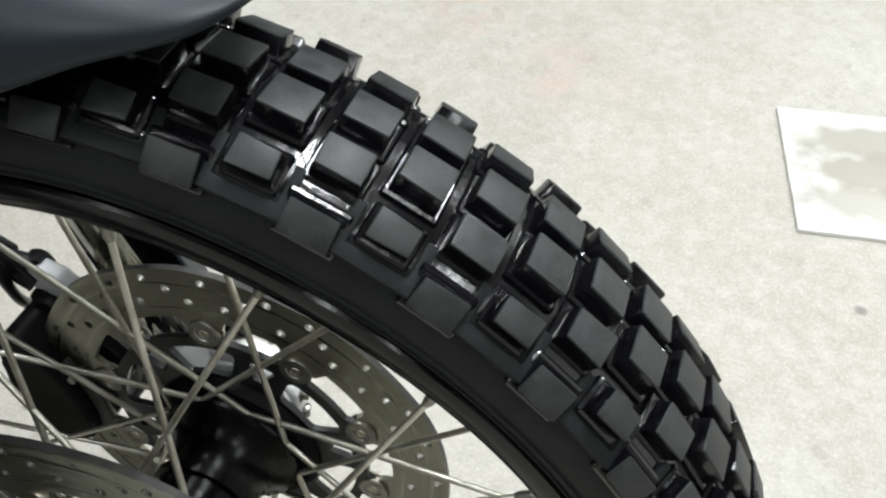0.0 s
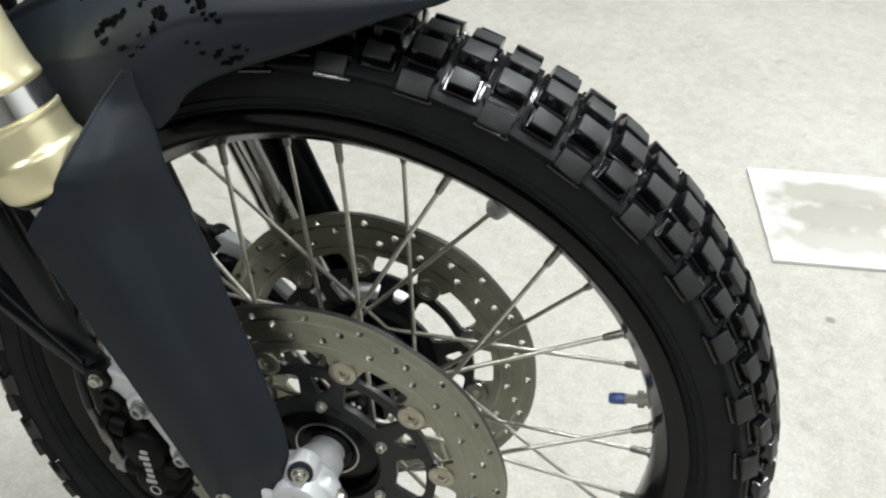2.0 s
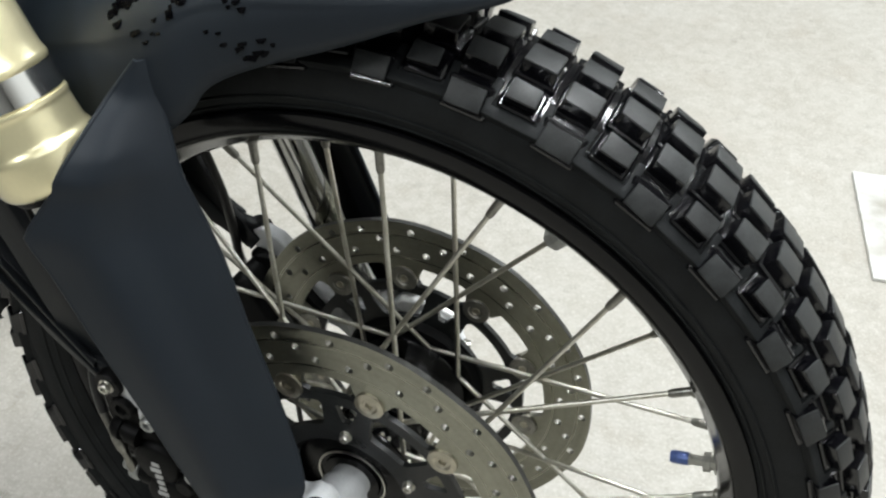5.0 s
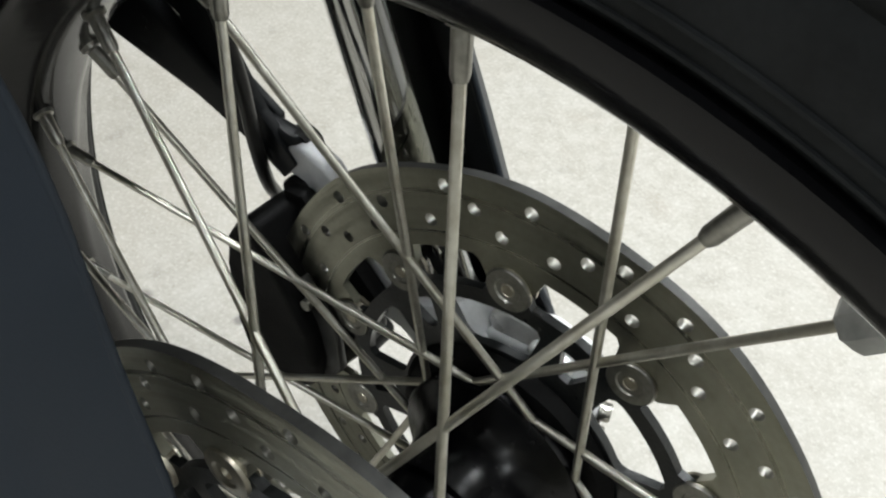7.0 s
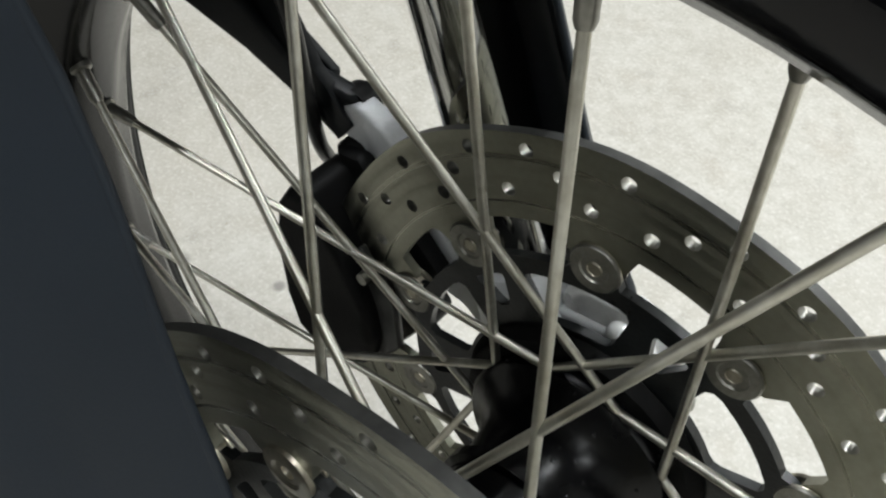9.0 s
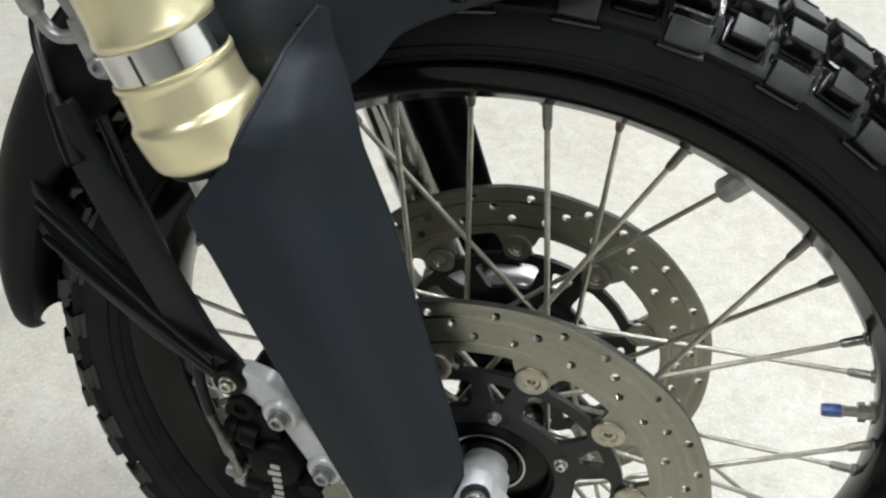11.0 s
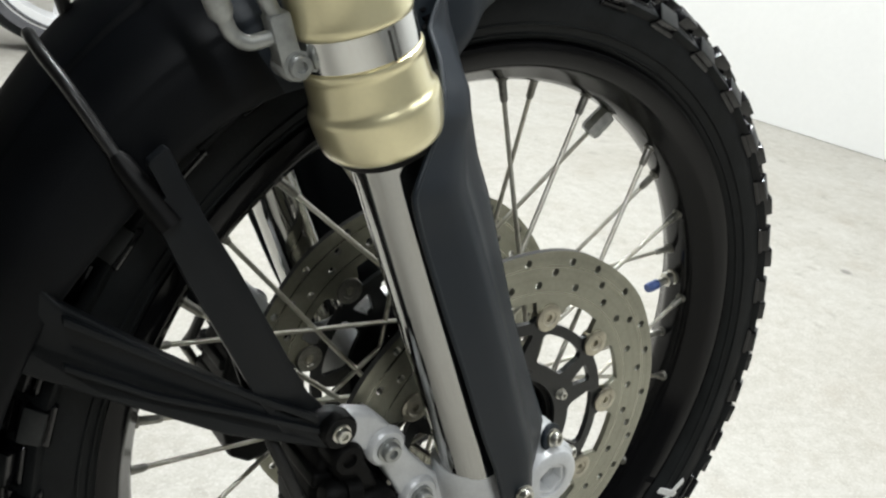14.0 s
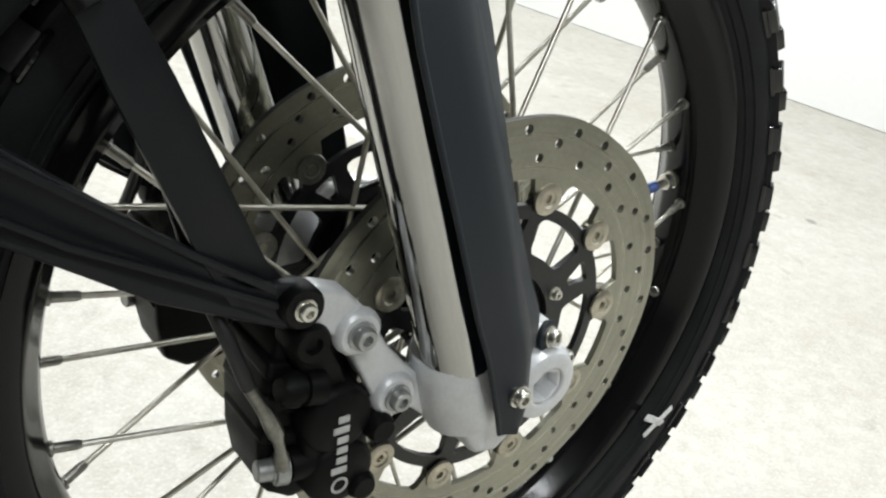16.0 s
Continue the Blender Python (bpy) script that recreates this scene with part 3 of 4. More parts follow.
for s in (-1, 1):
    beads = bmesh.new()
    rng = random.Random(31 + s)
    for k in range(70):
        d = s * rng.uniform(0.004, 0.054)
        rad = next(r0 + (r1 - r0) * (d - d0) / max(1e-6, d1 - d0) for (d0, r0), (d1, r1) in zip(hub_prof[3:], hub_prof[4:]) if d0 <= d <= d1 or (d0, r0) == hub_prof[-4])
        ang = rng.uniform(0, 2 * math.pi)
        out = Vector((math.cos(ang), 0, math.sin(ang)))
        size = rng.uniform(0.0005, 0.0013)
        beads = join(beads, turned(Vector((0, d, AX)) + out * (rad - 0.0002), out, [(0, size), (size * 0.5, size * 0.85), (size * 0.8, size * 0.4), (size * 0.85, 0)], 7))
    tagged(part("water_film", beads, BEAD, hub, "small water beads on the hub", 60), kind="stuff")
    part("disc_mount", wheel_ring([(s * 0.0540, 0.0445), (s * 0.0610, 0.0445), (s * 0.0610, 0.0590), (s * 0.0600, 0.0600), (s * 0.0540, 0.0560)], 60), CALIPER, hub)
    part("seal_ring", wheel_ring([(s * 0.0560, 0.0262), (s * 0.0575, 0.0262), (s * 0.0575, 0.0275), (s * 0.0560, 0.0275)], 40), STEEL, hub, "thin steel seal ring")
    part("axle_spacer", turned((0, s * 0.055, AX), (0, s, 0), [(0, 0.0155), (0.012, 0.0155), (0.014, 0.0185), (0.034, 0.0185)], 28), CAST, hub, "silver axle spacer")


def brake_disc(s, bob0, win0):
    y_in, y_out = s * 0.0625, s * 0.0670
    bobs = [bob0 + 36 * i for i in range(10)]

    def near_bob(deg):
        return min(abs((deg - b + 180) % 360 - 180) for b in bobs)

    outline = [(x, z) for x, _, z in (polar(0.150 + 0.0006 * math.cos(radians(a * 10 - bob0 * 10)), a) for a in np.arange(0, 360, 2.5))]
    inside = []
    for a in np.arange(0, 360, 1.5):
        d = near_bob(a)
        r = 0.1115 if d > 8.5 else (0.1115 - 0.0105 * min(1, (8.5 - d) / 2.0))
        inside.append((polar(r, a).x, polar(r, a).z))
    holes = []
    for g in range(8):
        for i, r in enumerate((0.1425, 0.134, 0.1245, 0.1425, 0.1245, 0.134, 0.1425, 0.1245)):
            p = polar(r, 65.2 - 45 * g - 5.625 * i)
            holes.append(circle(p.x, p.z, 0.0031, 14))
    disc = part("brake_disc", slab([outline, inside, *holes], y_in, y_out), DISC, bike, "drilled steel floating brake disc", 30)
    disc.data.materials.append(NIPPLE)
    disc.data.materials.append(DARK_STEEL)
    # hole walls and outer edge take other steels, the edge much darker
    for poly in disc.data.polygons:
        if abs(poly.normal.y) < 0.5 and math.hypot(poly.center.x, poly.center.z - AX) > 0.118:
            poly.material_index = 1 if math.hypot(poly.center.x, poly.center.z - AX) < 0.147 else 2
    # carrier
    edge = []
    for a in np.arange(0, 360, 1.5):
        d = near_bob(a)
        edge.append(polar(0.0940, a) if d > 7.0 else polar(0.0940 + 0.0068 * math.sqrt(max(0, 1 - (d / 7.0) ** 2)), a))
    edge = [(p.x, p.z) for p in edge]
    loops = [edge, [(polar(0.0485, a).x, polar(0.0485, a).z) for a in range(0, 360, 6)]]
    for k in range(6):
        # a wide window and, above each mounting ear, a small pointed one
        for mid, r_out, r_in, wide, narrow in ((win0 + 60 * k, 0.0862, 0.0620, 17.5, 14.5), (win0 - 30 + 60 * k, 0.0850, 0.0690, 6.2, 2.6)):
            shape = [(-1, 0.16), (-0.90, 0.04), (-0.74, 0.0), (-0.37, 0.0), (0, 0.0), (0.37, 0.0), (0.74, 0.0), (0.90, 0.04), (1, 0.16), (1, 0.84), (0.90, 0.96), (0.70, 1.0), (0.35, 1.0), (0, 1.0), (-0.35, 1.0), (-0.70, 1.0), (-0.90, 0.96), (-1, 0.84)]
            win = [polar(r_out + (r_in - r_out) * v, mid + u * (wide + (narrow - wide) * v)) for u, v in shape]
            loops.append([(p.x, p.z) for p in win])
    yc0, yc1 = s * 0.0612, s * 0.0656
    part("disc_carrier", slab(loops, yc0, yc1), CARRIER, disc, "black disc carrier with open windows", 30)
    for b in bobs:
        p = polar(0.0995, b, s * 0.0604)
        bob = part("bobbin", turned(p, (0, s, 0), [(0.0004, 0.0), (0.0004, 0.0026), (0, 0.0030), (0.0007, 0.0034), (0.0007, 0.0058), (0, 0.0064), (0, 0.0104), (0.0010, 0.0112), (0.0018, 0.0112), (0.0020, 0.0085), (0.0062, 0.0085), (0.0062, 0.0108), (0.0081, 0.0106), (0.0088, 0.0088), (0.0088, 0.0062), (0.0078, 0.0050), (0.0078, 0.0028), (0.0058, 0.0024), (0.0058, 0)], 24), BOBBIN, disc, "steel disc bobbin")
        bob.data.materials.append(NIPPLE)
        for poly in bob.data.polygons:
            if poly.normal.y * s < -0.3 and math.hypot(poly.center.x - p.x, poly.center.z - p.z) > 0.0034:
                poly.material_index = 1
    for i in range(6):
        p = polar(0.0565, win0 - 30 + 60 * i, s * 0.0655)
        part("disc_bolt", bolt(p, (0, s, 0), 0.0036, 0.0045), STEEL, disc, "steel disc bolt")


brake_disc(-1, 6.5, -61.0)
brake_disc(1, 25.0, 42.5)


# ---- fork legs ----
def leg_at(z, s, dx=0.0, dy=0.0):
    return Vector((-0.1205 - 0.431 * (z - 0.5) + dx, s * (0.1070 + dy), z))


LEG = Vector((-0.431, 0, 1)).normalized()


def sheared(bm, s, x0, z0, kx=0.0, kz=0.0):
    for v in bm.verts:
        v.co.y += s * ((v.co.x - x0) * kx + (v.co.z - z0) * kz)
    return bm


def fork_leg(s):
    base = leg_at(0.5885, s)
    gold = [(0, 0.0214), (0, 0.0272), (0.0012, 0.0292), (0.0030, 0.0308), (0.0055, 0.0319), (0.0090, 0.0326), (0.0150, 0.0332), (0.0195, 0.0336), (0.0222, 0.03375), (0.0238, 0.0337), (0.0250, 0.0334), (0.0261, 0.0329), (0.0271, 0.0323), (0.0282, 0.0316), (0.0298, 0.0312), (0.0330, 0.0309), (0.0430, 0.0303), (0.0450, 0.0302), (0.0458, 0.0308), (0.0475, 0.0311), (0.0490, 0.0307), (0.0497, 0.0294),
            (0.066, 0.0294), (0.0668, 0.0303), (0.0690, 0.0307), (0.0710, 0.0303), (0.0735, 0.0295), (0.082, 0.0289), (0.100, 0.0285), (0.30, 0.0290), (0.465, 0.0290), (0.467, 0.027)]
    upper = part("fork_tube", turned(base, LEG, gold, 48), GOLD, bike, "gold anodised upper fork tube", 40)
    part("clamp_band", turned(base + LEG * 0.0505, LEG, [(0, 0.0290), (0, 0.0299), (0.0155, 0.0299), (0.0155, 0.0290)], 48), SILVER, upper, "polished silver band round the fork tube")
    part("band_seam", tube([base + LEG * 0.0510 + Vector((0.0025, -0.0298, 0)), base + LEG * 0.0655 + Vector((0.0025, -0.0298, 0))], 0.0008, 6), DARK_STEEL, upper, "dark seam in the band")
    part("dust_seal", turned(base - LEG * 0.004, LEG, [(0, 0.0214), (0, 0.0252), (0.002, 0.0268), (0.0055, 0.0274), (0.0055, 0.0214)], 40), BLACK_PLASTIC, upper, "black rubber dust seal")
    part("fork_cap", turned(base + LEG * 0.466, LEG, [(0, 0.024), (0.012, 0.024), (0.014, 0.021), (0.014, 0)], 24), BLACK_PLASTIC, upper, "black fork top cap")
    part("stanchion", turned(leg_at(0.350, s), LEG, [(0, 0.0212), (0.270, 0.0212)], 48), CHROME, bike, "polished chrome fork stanchion")

    # plastic guard: rear edge, crease, front edge from the bottom up
    rows = [(0.333, -0.050, 0.139, -0.038, 0.1425, -0.029, 0.125), (0.35, -0.057, 0.14, -0.037, 0.1445, -0.018, 0.114), (0.385, -0.072, 0.14, -0.043, 0.1435, -0.009, 0.109), (0.41, -0.085, 0.1395, -0.051, 0.1415, -0.017, 0.101),
            (0.46, -0.1085, 0.1395, -0.071, 0.1405, -0.037, 0.093), (0.5, -0.128, 0.1395, -0.089, 0.139, -0.052, 0.090), (0.545, -0.149, 0.139, -0.108, 0.1345, -0.068, 0.085), (0.569, -0.159, 0.141, -0.120, 0.134, -0.079, 0.083),
            (0.592, -0.146, 0.1320, -0.117, 0.124, -0.088, 0.084), (0.605, -0.1395, 0.1290, -0.115, 0.122, -0.092, 0.083), (0.617, -0.1345, 0.1200, -0.114, 0.116, -0.096, 0.080), (0.63, -0.13, 0.106, -0.116, 0.101, -0.1, 0.077),
            (0.642, -0.1265, 0.089, -0.117, 0.0875, -0.103, 0.0740), (0.661, -0.114, 0.0785, -0.112, 0.078, -0.11, 0.073)]
    dense = []
    for k in range(len(rows) - 1):
        q0, q1, q2, q3 = (rows[max(0, min(len(rows) - 1, k + n))] for n in (-1, 0, 1, 2))
        for t in (0, 0.25, 0.5, 0.75):
            dense.append([0.6 * (b + (c - b) * t) + 0.2 * (2 * b + (c - a) * t + (2 * a - 5 * b + 4 * c - d) * t * t + (3 * b - a - 3 * c + d) * t ** 3) for a, b, c, d in zip(q0, q1, q2, q3)])
    dense.append(rows[-1])
    bm = bmesh.new()
    grids = []
    for off in (0.0, -0.0028):
        g = []
        for z, xr, yr, xm, ym, xf, yf in dense:
            xr -= 0.014 if s > 0 else 0.0
            r, m, f = Vector((xr, s * (yr + off), z)), Vector((xm, s * (ym + off), z)), Vector((xf + off * 0.8, s * (yf + off * 0.6), z))
            line = []
            for i in range(9):
                t = i / 8
                # crease: two nearly flat faces with a soft ridge
                if t <= 0.5:
                    p = r.lerp(m, t * 2)
                else:
                    p = m.lerp(f, t * 2 - 1)
                soft = r * (1 - t) ** 2 + m * 2 * t * (1 - t) + f * t * t
                flute = (0.0, 0.0, 0.0008, 0.0018, 0.0005, -0.0030, -0.0026, 0.0004, 0.0)[i] * min(1.0, max(0.0, (0.64 - z) / 0.06))
                line.append(bm.verts.new(p * 0.45 + soft * 0.55 + Vector((0.3 * flute, s * flute, 0))))
            g.append(line)
        grids.append(g)
    for g in grids:
        for a, b in zip(g, g[1:]):
            for i in range(8):
                bm.faces.new((a[i], a[i + 1], b[i + 1], b[i]))
    o, n = grids
    rim_o = o[0] + [r[-1] for r in o[1:]] + o[-1][-2::-1] + [r[0] for r in o[-2:0:-1]]
    rim_n = n[0] + [r[-1] for r in n[1:]] + n[-1][-2::-1] + [r[0] for r in n[-2:0:-1]]
    for i in range(len(rim_o)):
        j = (i + 1) % len(rim_o)
        bm.faces.new((rim_o[i], rim_o[j], rim_n[j], rim_n[i]))
    edges = [[(a[i].co + b[i].co) / 2 for a, b in zip(o, n)] for i in (0, -1)]
    guard = part("fork_guard", bm, PLASTIC, bike, "matt dark grey plastic fork guard", 40)
    for line in edges:
        part("guard_rim", tube(line, 0.0017, 8), PLASTIC, guard, "rounded edge of the guard", 60)
    part("guard_bolt", bolt((-0.047, s * 0.1415, 0.360), (0, s, 0), 0.0052, 0.0055), STEEL, guard, "steel guard bolt")

    # cast fork foot with axle clamp and caliper lugs
    cup = turned(leg_at(0.376, s, 0, -0.004), -LEG, [(0, 0.0200), (0, 0.0232), (0.0015, 0.0242), (0.012, 0.0262), (0.036, 0.0270), (0.050, 0.0250), (0.057, 0.017), (0.059, 0)], 32)
    clamp = turned((0, 0, AX), (0, s, 0), [(0.088, 0.0185), (0.088, 0.0215), (0.091, 0.0238), (0.1150, 0.0240), (0.1195, 0.0222), (0.1210, 0.0195), (0.1210, 0.0135), (0.1202, 0.0125), (0.096, 0.0125), (0.096, 0)], 40)
    nose = prism([(0.004, 0.362), (0.020, 0.360), (0.028, 0.352), (0.029, 0.322), (0.022, 0.311), (0.004, 0.310)], s * 0.095, s * 0.111, 0.005, 3)
    web = prism([(-0.062, 0.370), (-0.036, 0.368), (-0.021, 0.358), (-0.0185, 0.345), (-0.0185, 0.330), (-0.020, 0.319), (-0.034, 0.306), (-0.050, 0.308), (-0.066, 0.330)], s * 0.090, s * 0.124, 0.006, 3)
    ear = prism([(-0.044, 0.362), (-0.036, 0.370), (-0.013, 0.373), (-0.006, 0.379), (0.004, 0.379), (0.010, 0.372), (0.012, 0.358), (0.005, 0.350), (-0.040, 0.350)], s * 0.092, s * 0.110, 0.006, 4)
    lug = prism([(-0.170, 0.409), (-0.169, 0.416), (-0.164, 0.421), (-0.156, 0.4225), (-0.140, 0.418), (-0.126, 0.405), (-0.110, 0.382), (-0.088, 0.360), (-0.064, 0.350), (-0.052, 0.318), (-0.062, 0.318), (-0.086, 0.336), (-0.104, 0.338), (-0.114, 0.350), (-0.132, 0.380), (-0.144, 0.393), (-0.158, 0.400), (-0.166, 0.403)], s * 0.088, s * 0.102, 0.0058, 4)
    foot = part("fork_foot", join(cup, clamp, web, nose, ear, lug), CAST, bike, "silver painted cast fork foot with axle clamp", 35)
    for x, z, y in ((-0.131, 0.394, 0.1), (-0.101, 0.350, 0.1)):
        part("lug_boss", turned((x, s * y, z), (0, s, 0), [(0, 0.0135), (0.004, 0.0130), (0.006, 0.0110), (0.006, 0)], 20), CAST, foot)
        part("caliper_bolt", bolt((x, s * (y + 0.006), z), (0, s, 0), 0.0062, 0.006), FITTING, foot, "grey caliper mounting bolt")
    part("guard_tab", turned((0.000, s * 0.1090, 0.3700), (0.25, s, 0.25), [(0, 0.0095), (0.0022, 0.0100), (0.0032, 0.0095), (0.0032, 0)], 24), PLASTIC, guard)
    part("guard_bolt", bolt((0.0008, s * 0.1120, 0.3708), (0.25, s, 0.25), 0.0052, 0.0055), STEEL, guard, "steel guard bolt")
    for x, z in ((0.027, 0.346), (0.0265, 0.326)):
        part("pinch_nut", bolt((x, s * 0.104, z), Vector((1, s * 0.3, 0.0)), 0.0052, 0.0055), STEEL, foot, "small steel clamp bolt")
    if s > 0:
        part("foot_boss", prism([(-0.040, 0.374), (-0.030, 0.388), (-0.004, 0.390), (0.016, 0.386), (0.025, 0.376), (0.020, 0.362), (-0.030, 0.361)], 0.0945, 0.108, 0.005, 4), BRIGHT, foot)
        for x, z in ((-0.0055, 0.3750), (0.0060, 0.3745)):
            part("foot_dome", turned((x, 0.0940, z), (0, -1, 0.25), [(0, 0.0068), (0.0022, 0.0064), (0.0040, 0.0052), (0.0050, 0.0036), (0.0055, 0.0018), (0.0056, 0)], 24), BRIGHT, foot, "bright dome on the casting", 60)
    part("socket_floor", turned((0, s * 0.0990, AX), (0, s, 0), [(0, 0.0100), (0.0060, 0.0100), (0.0060, 0)], 6), DARK_STEEL, foot, "dark bottom of the axle socket")
    part("axle_plug", turned((0, s * 0.1098, AX), (0, s, 0), [(-0.012, 0.0140), (0.0086, 0.0140), (0.0094, 0.0132), (0.0094, 0.0110), (0.0086, 0.0104), (-0.012, 0.0100), (-0.012, 0)], 6), CAST, foot, "hexagonal socket in the axle end")

    # caliper: body over the disc, two piston bosses, upper arm, bushes
    body = prism([(-0.164, 0.396), (-0.152, 0.398), (-0.141, 0.386), (-0.128, 0.368), (-0.116, 0.345), (-0.111, 0.322), (-0.114, 0.303), (-0.127, 0.291), (-0.150, 0.288), (-0.165, 0.296), (-0.171, 0.318), (-0.174, 0.345), (-0.174, 0.362), (-0.171, 0.383)], s * 0.046, s * 0.093, 0.008, 4)
    ribs = [block((0.024, 0.046, 0.010), 0.003, 3, Matrix.Translation((x, s * 0.073, z)) @ Matrix.Rotation(radians(turn), 4, "Y")) for x, z, turn in ((-0.163, 0.374, 8), (-0.164, 0.354, 14), (-0.162, 0.334, 20))]
    bosses = [turned((x, s * 0.084, z), (0, s, 0), [(0, 0.0212), (0.018, 0.0206), (0.0222, 0.0192), (0.0240, 0.0165), (0.0244, 0.0)], 32) for x, z in ((-0.1295, 0.309), (-0.1360, 0.344))]
    web_face = prism([(-0.150, 0.306), (-0.110, 0.310), (-0.116, 0.344), (-0.156, 0.346)], s * 0.084, s * 0.1045, 0.006, 3)
    arm = prism([(-0.168, 0.397), (-0.161, 0.404), (-0.152, 0.403), (-0.146, 0.392), (-0.131, 0.364), (-0.150, 0.350), (-0.158, 0.372), (-0.168, 0.387)], s * 0.084, s * 0.102, 0.004, 3)
    # added black plate before the lug's inner face, standing in for its shade
    lug_shade = prism([(-0.160, 0.402), (-0.146, 0.404), (-0.130, 0.392), (-0.114, 0.380), (-0.093, 0.361), (-0.094, 0.344), (-0.112, 0.334), (-0.130, 0.345), (-0.150, 0.375)], s * 0.0765, s * 0.0872, 0.003, 2)
    cal = part("brake_caliper", body, CALIPER, bike, "black two-piston sliding brake caliper", 45)
    part("caliper_face", web_face, CALIPER, cal)
    part("caliper_arm", arm, CALIPER, cal)
    part("caliper_bridge", lug_shade, CALIPER, cal)
    for bm in ribs:
        part("caliper_rib", bm, CALIPER, cal)
    for bm in bosses:
        part("piston_boss", bm, CALIPER, cal)
    part("arm_bush", turned((-0.1575, s * 0.098, 0.393), (0, s, 0), [(0, 0.0108), (0.006, 0.0105), (0.0085, 0.0090), (0.0085, 0.0048), (0.0060, 0.0042), (0.0060, 0)], 24), CALIPER, cal)
    part("pin_boot", turned((-0.148, s * 0.102, 0.366), (-1, 0, 0.12), [(0, 0.0095), (0.010, 0.0092), (0.0105, 0.0075), (0.0140, 0.0075), (0.0145, 0.0096), (0.0200, 0.0092), (0.0235, 0.0064), (0.0240, 0)], 20), CALIPER, cal, "black rubber pin boot")
    for x, z in ((-0.116, 0.298), (-0.110, 0.334)):
        part("slide_pin", turned((x, s * 0.088, z), (0, s, 0), [(0, 0.0085), (0.020, 0.0085), (0.024, 0.0066), (0.024, 0)], 16), CALIPER, cal)
    part("pad_pin", tube([(-0.120, s * 0.050, 0.362), (-0.120, s * 0.098, 0.362)], 0.0032, 10), NIPPLE, cal, "steel pad pin")
    for y0, y1 in ((0.0690, 0.0740), (0.0555, 0.0605)):
        part("pad_plate", prism([(-0.126, 0.376), (-0.104, 0.350), (-0.100, 0.320), (-0.112, 0.300), (-0.122, 0.300), (-0.116, 0.330), (-0.132, 0.366)], s * y0, s * y1, 0.001, 1), DARK_STEEL, cal, "dark brake pad plate")
    part("caliper_lug", turned((-0.155, s * 0.080, 0.386), (0, s, 0), [(0, 0.0105), (0.014, 0.0105), (0.017, 0.008), (0.017, 0)], 18), CALIPER, cal)
    part("banjo_boss", turned((-0.138, s * 0.097, 0.3165), (-1, 0, 0), [(0, 0.0095), (0.017, 0.0092), (0.020, 0.0085), (0.020, 0)], 20), CALIPER, cal)
    ban = Vector((-0.158, s * 0.0985, 0.3165))
    part("banjo_bolt", turned(ban, Vector((-1, -s * 0.18, 0)), [(0, 0.0070), (0.001, 0.0088), (0.0075, 0.0088), (0.008, 0.0066), (0.0092, 0.0066), (0.0094, 0.0060), (0.0165, 0.0058), (0.0175, 0.0048), (0.0175, 0)], 12), FITTING, cal, "steel banjo bolt")
    part("hose_fitting", tube(smooth_path([(-0.1635, s * 0.1015, 0.320), (-0.1670, s * 0.1025, 0.335), (-0.1735, s * 0.101, 0.351), (-0.1850, s * 0.097, 0.371)], 4), [0.0042] * 3 + [0.0030] * 3 + [0.0044] * 3 + [0.0036] * 4, 12), NIPPLE, cal, "dark steel hose fitting")
    # maker's mark as a plain ring and bars
    part("print_ring", turned((-0.1310, s * 0.1078, 0.3030), (0, s, 0), [(0, 0.0052), (0.0010, 0.0052), (0.0010, 0.0038), (0, 0.0038)], 20, True), LOGO, cal, "small grey printed ring")
    for i in range(6):
        tall = 0.0095 if i in (0, 4) else 0.0066
        part("print_bar", block((tall, 0.001, 0.0042), 0.0003, 1, Matrix.Translation((-0.1318 - 0.0006 * i - (0.0012 if tall > 0.008 else 0), s * 0.1086, 0.3135 + i * 0.0066)) @ Matrix.Rotation(radians(-4), 4, "Y")), LOGO, cal, "grey printed bar")
    hose = smooth_path([(-0.1845, s * 0.097, 0.370), (-0.194, s * 0.089, 0.394), (-0.203, s * 0.074, 0.420), (-0.220, s * 0.068, 0.470), (-0.240, s * 0.064, 0.525), (-0.256, s * 0.060, 0.570)], 6)
    if s > 0:
        hose = smooth_path([(-0.1845, 0.097, 0.370), (-0.180, 0.086, 0.390), (-0.176, 0.077, 0.420), (-0.178, 0.075, 0.445), (-0.1833, 0.075, 0.468), (-0.200, 0.072, 0.520), (-0.225, 0.066, 0.575)], 6)
    part("brake_hose", tube(hose, 0.0040, 10), CABLE, cal, "black rubber brake hose")


fork_leg(-1)
fork_leg(1)

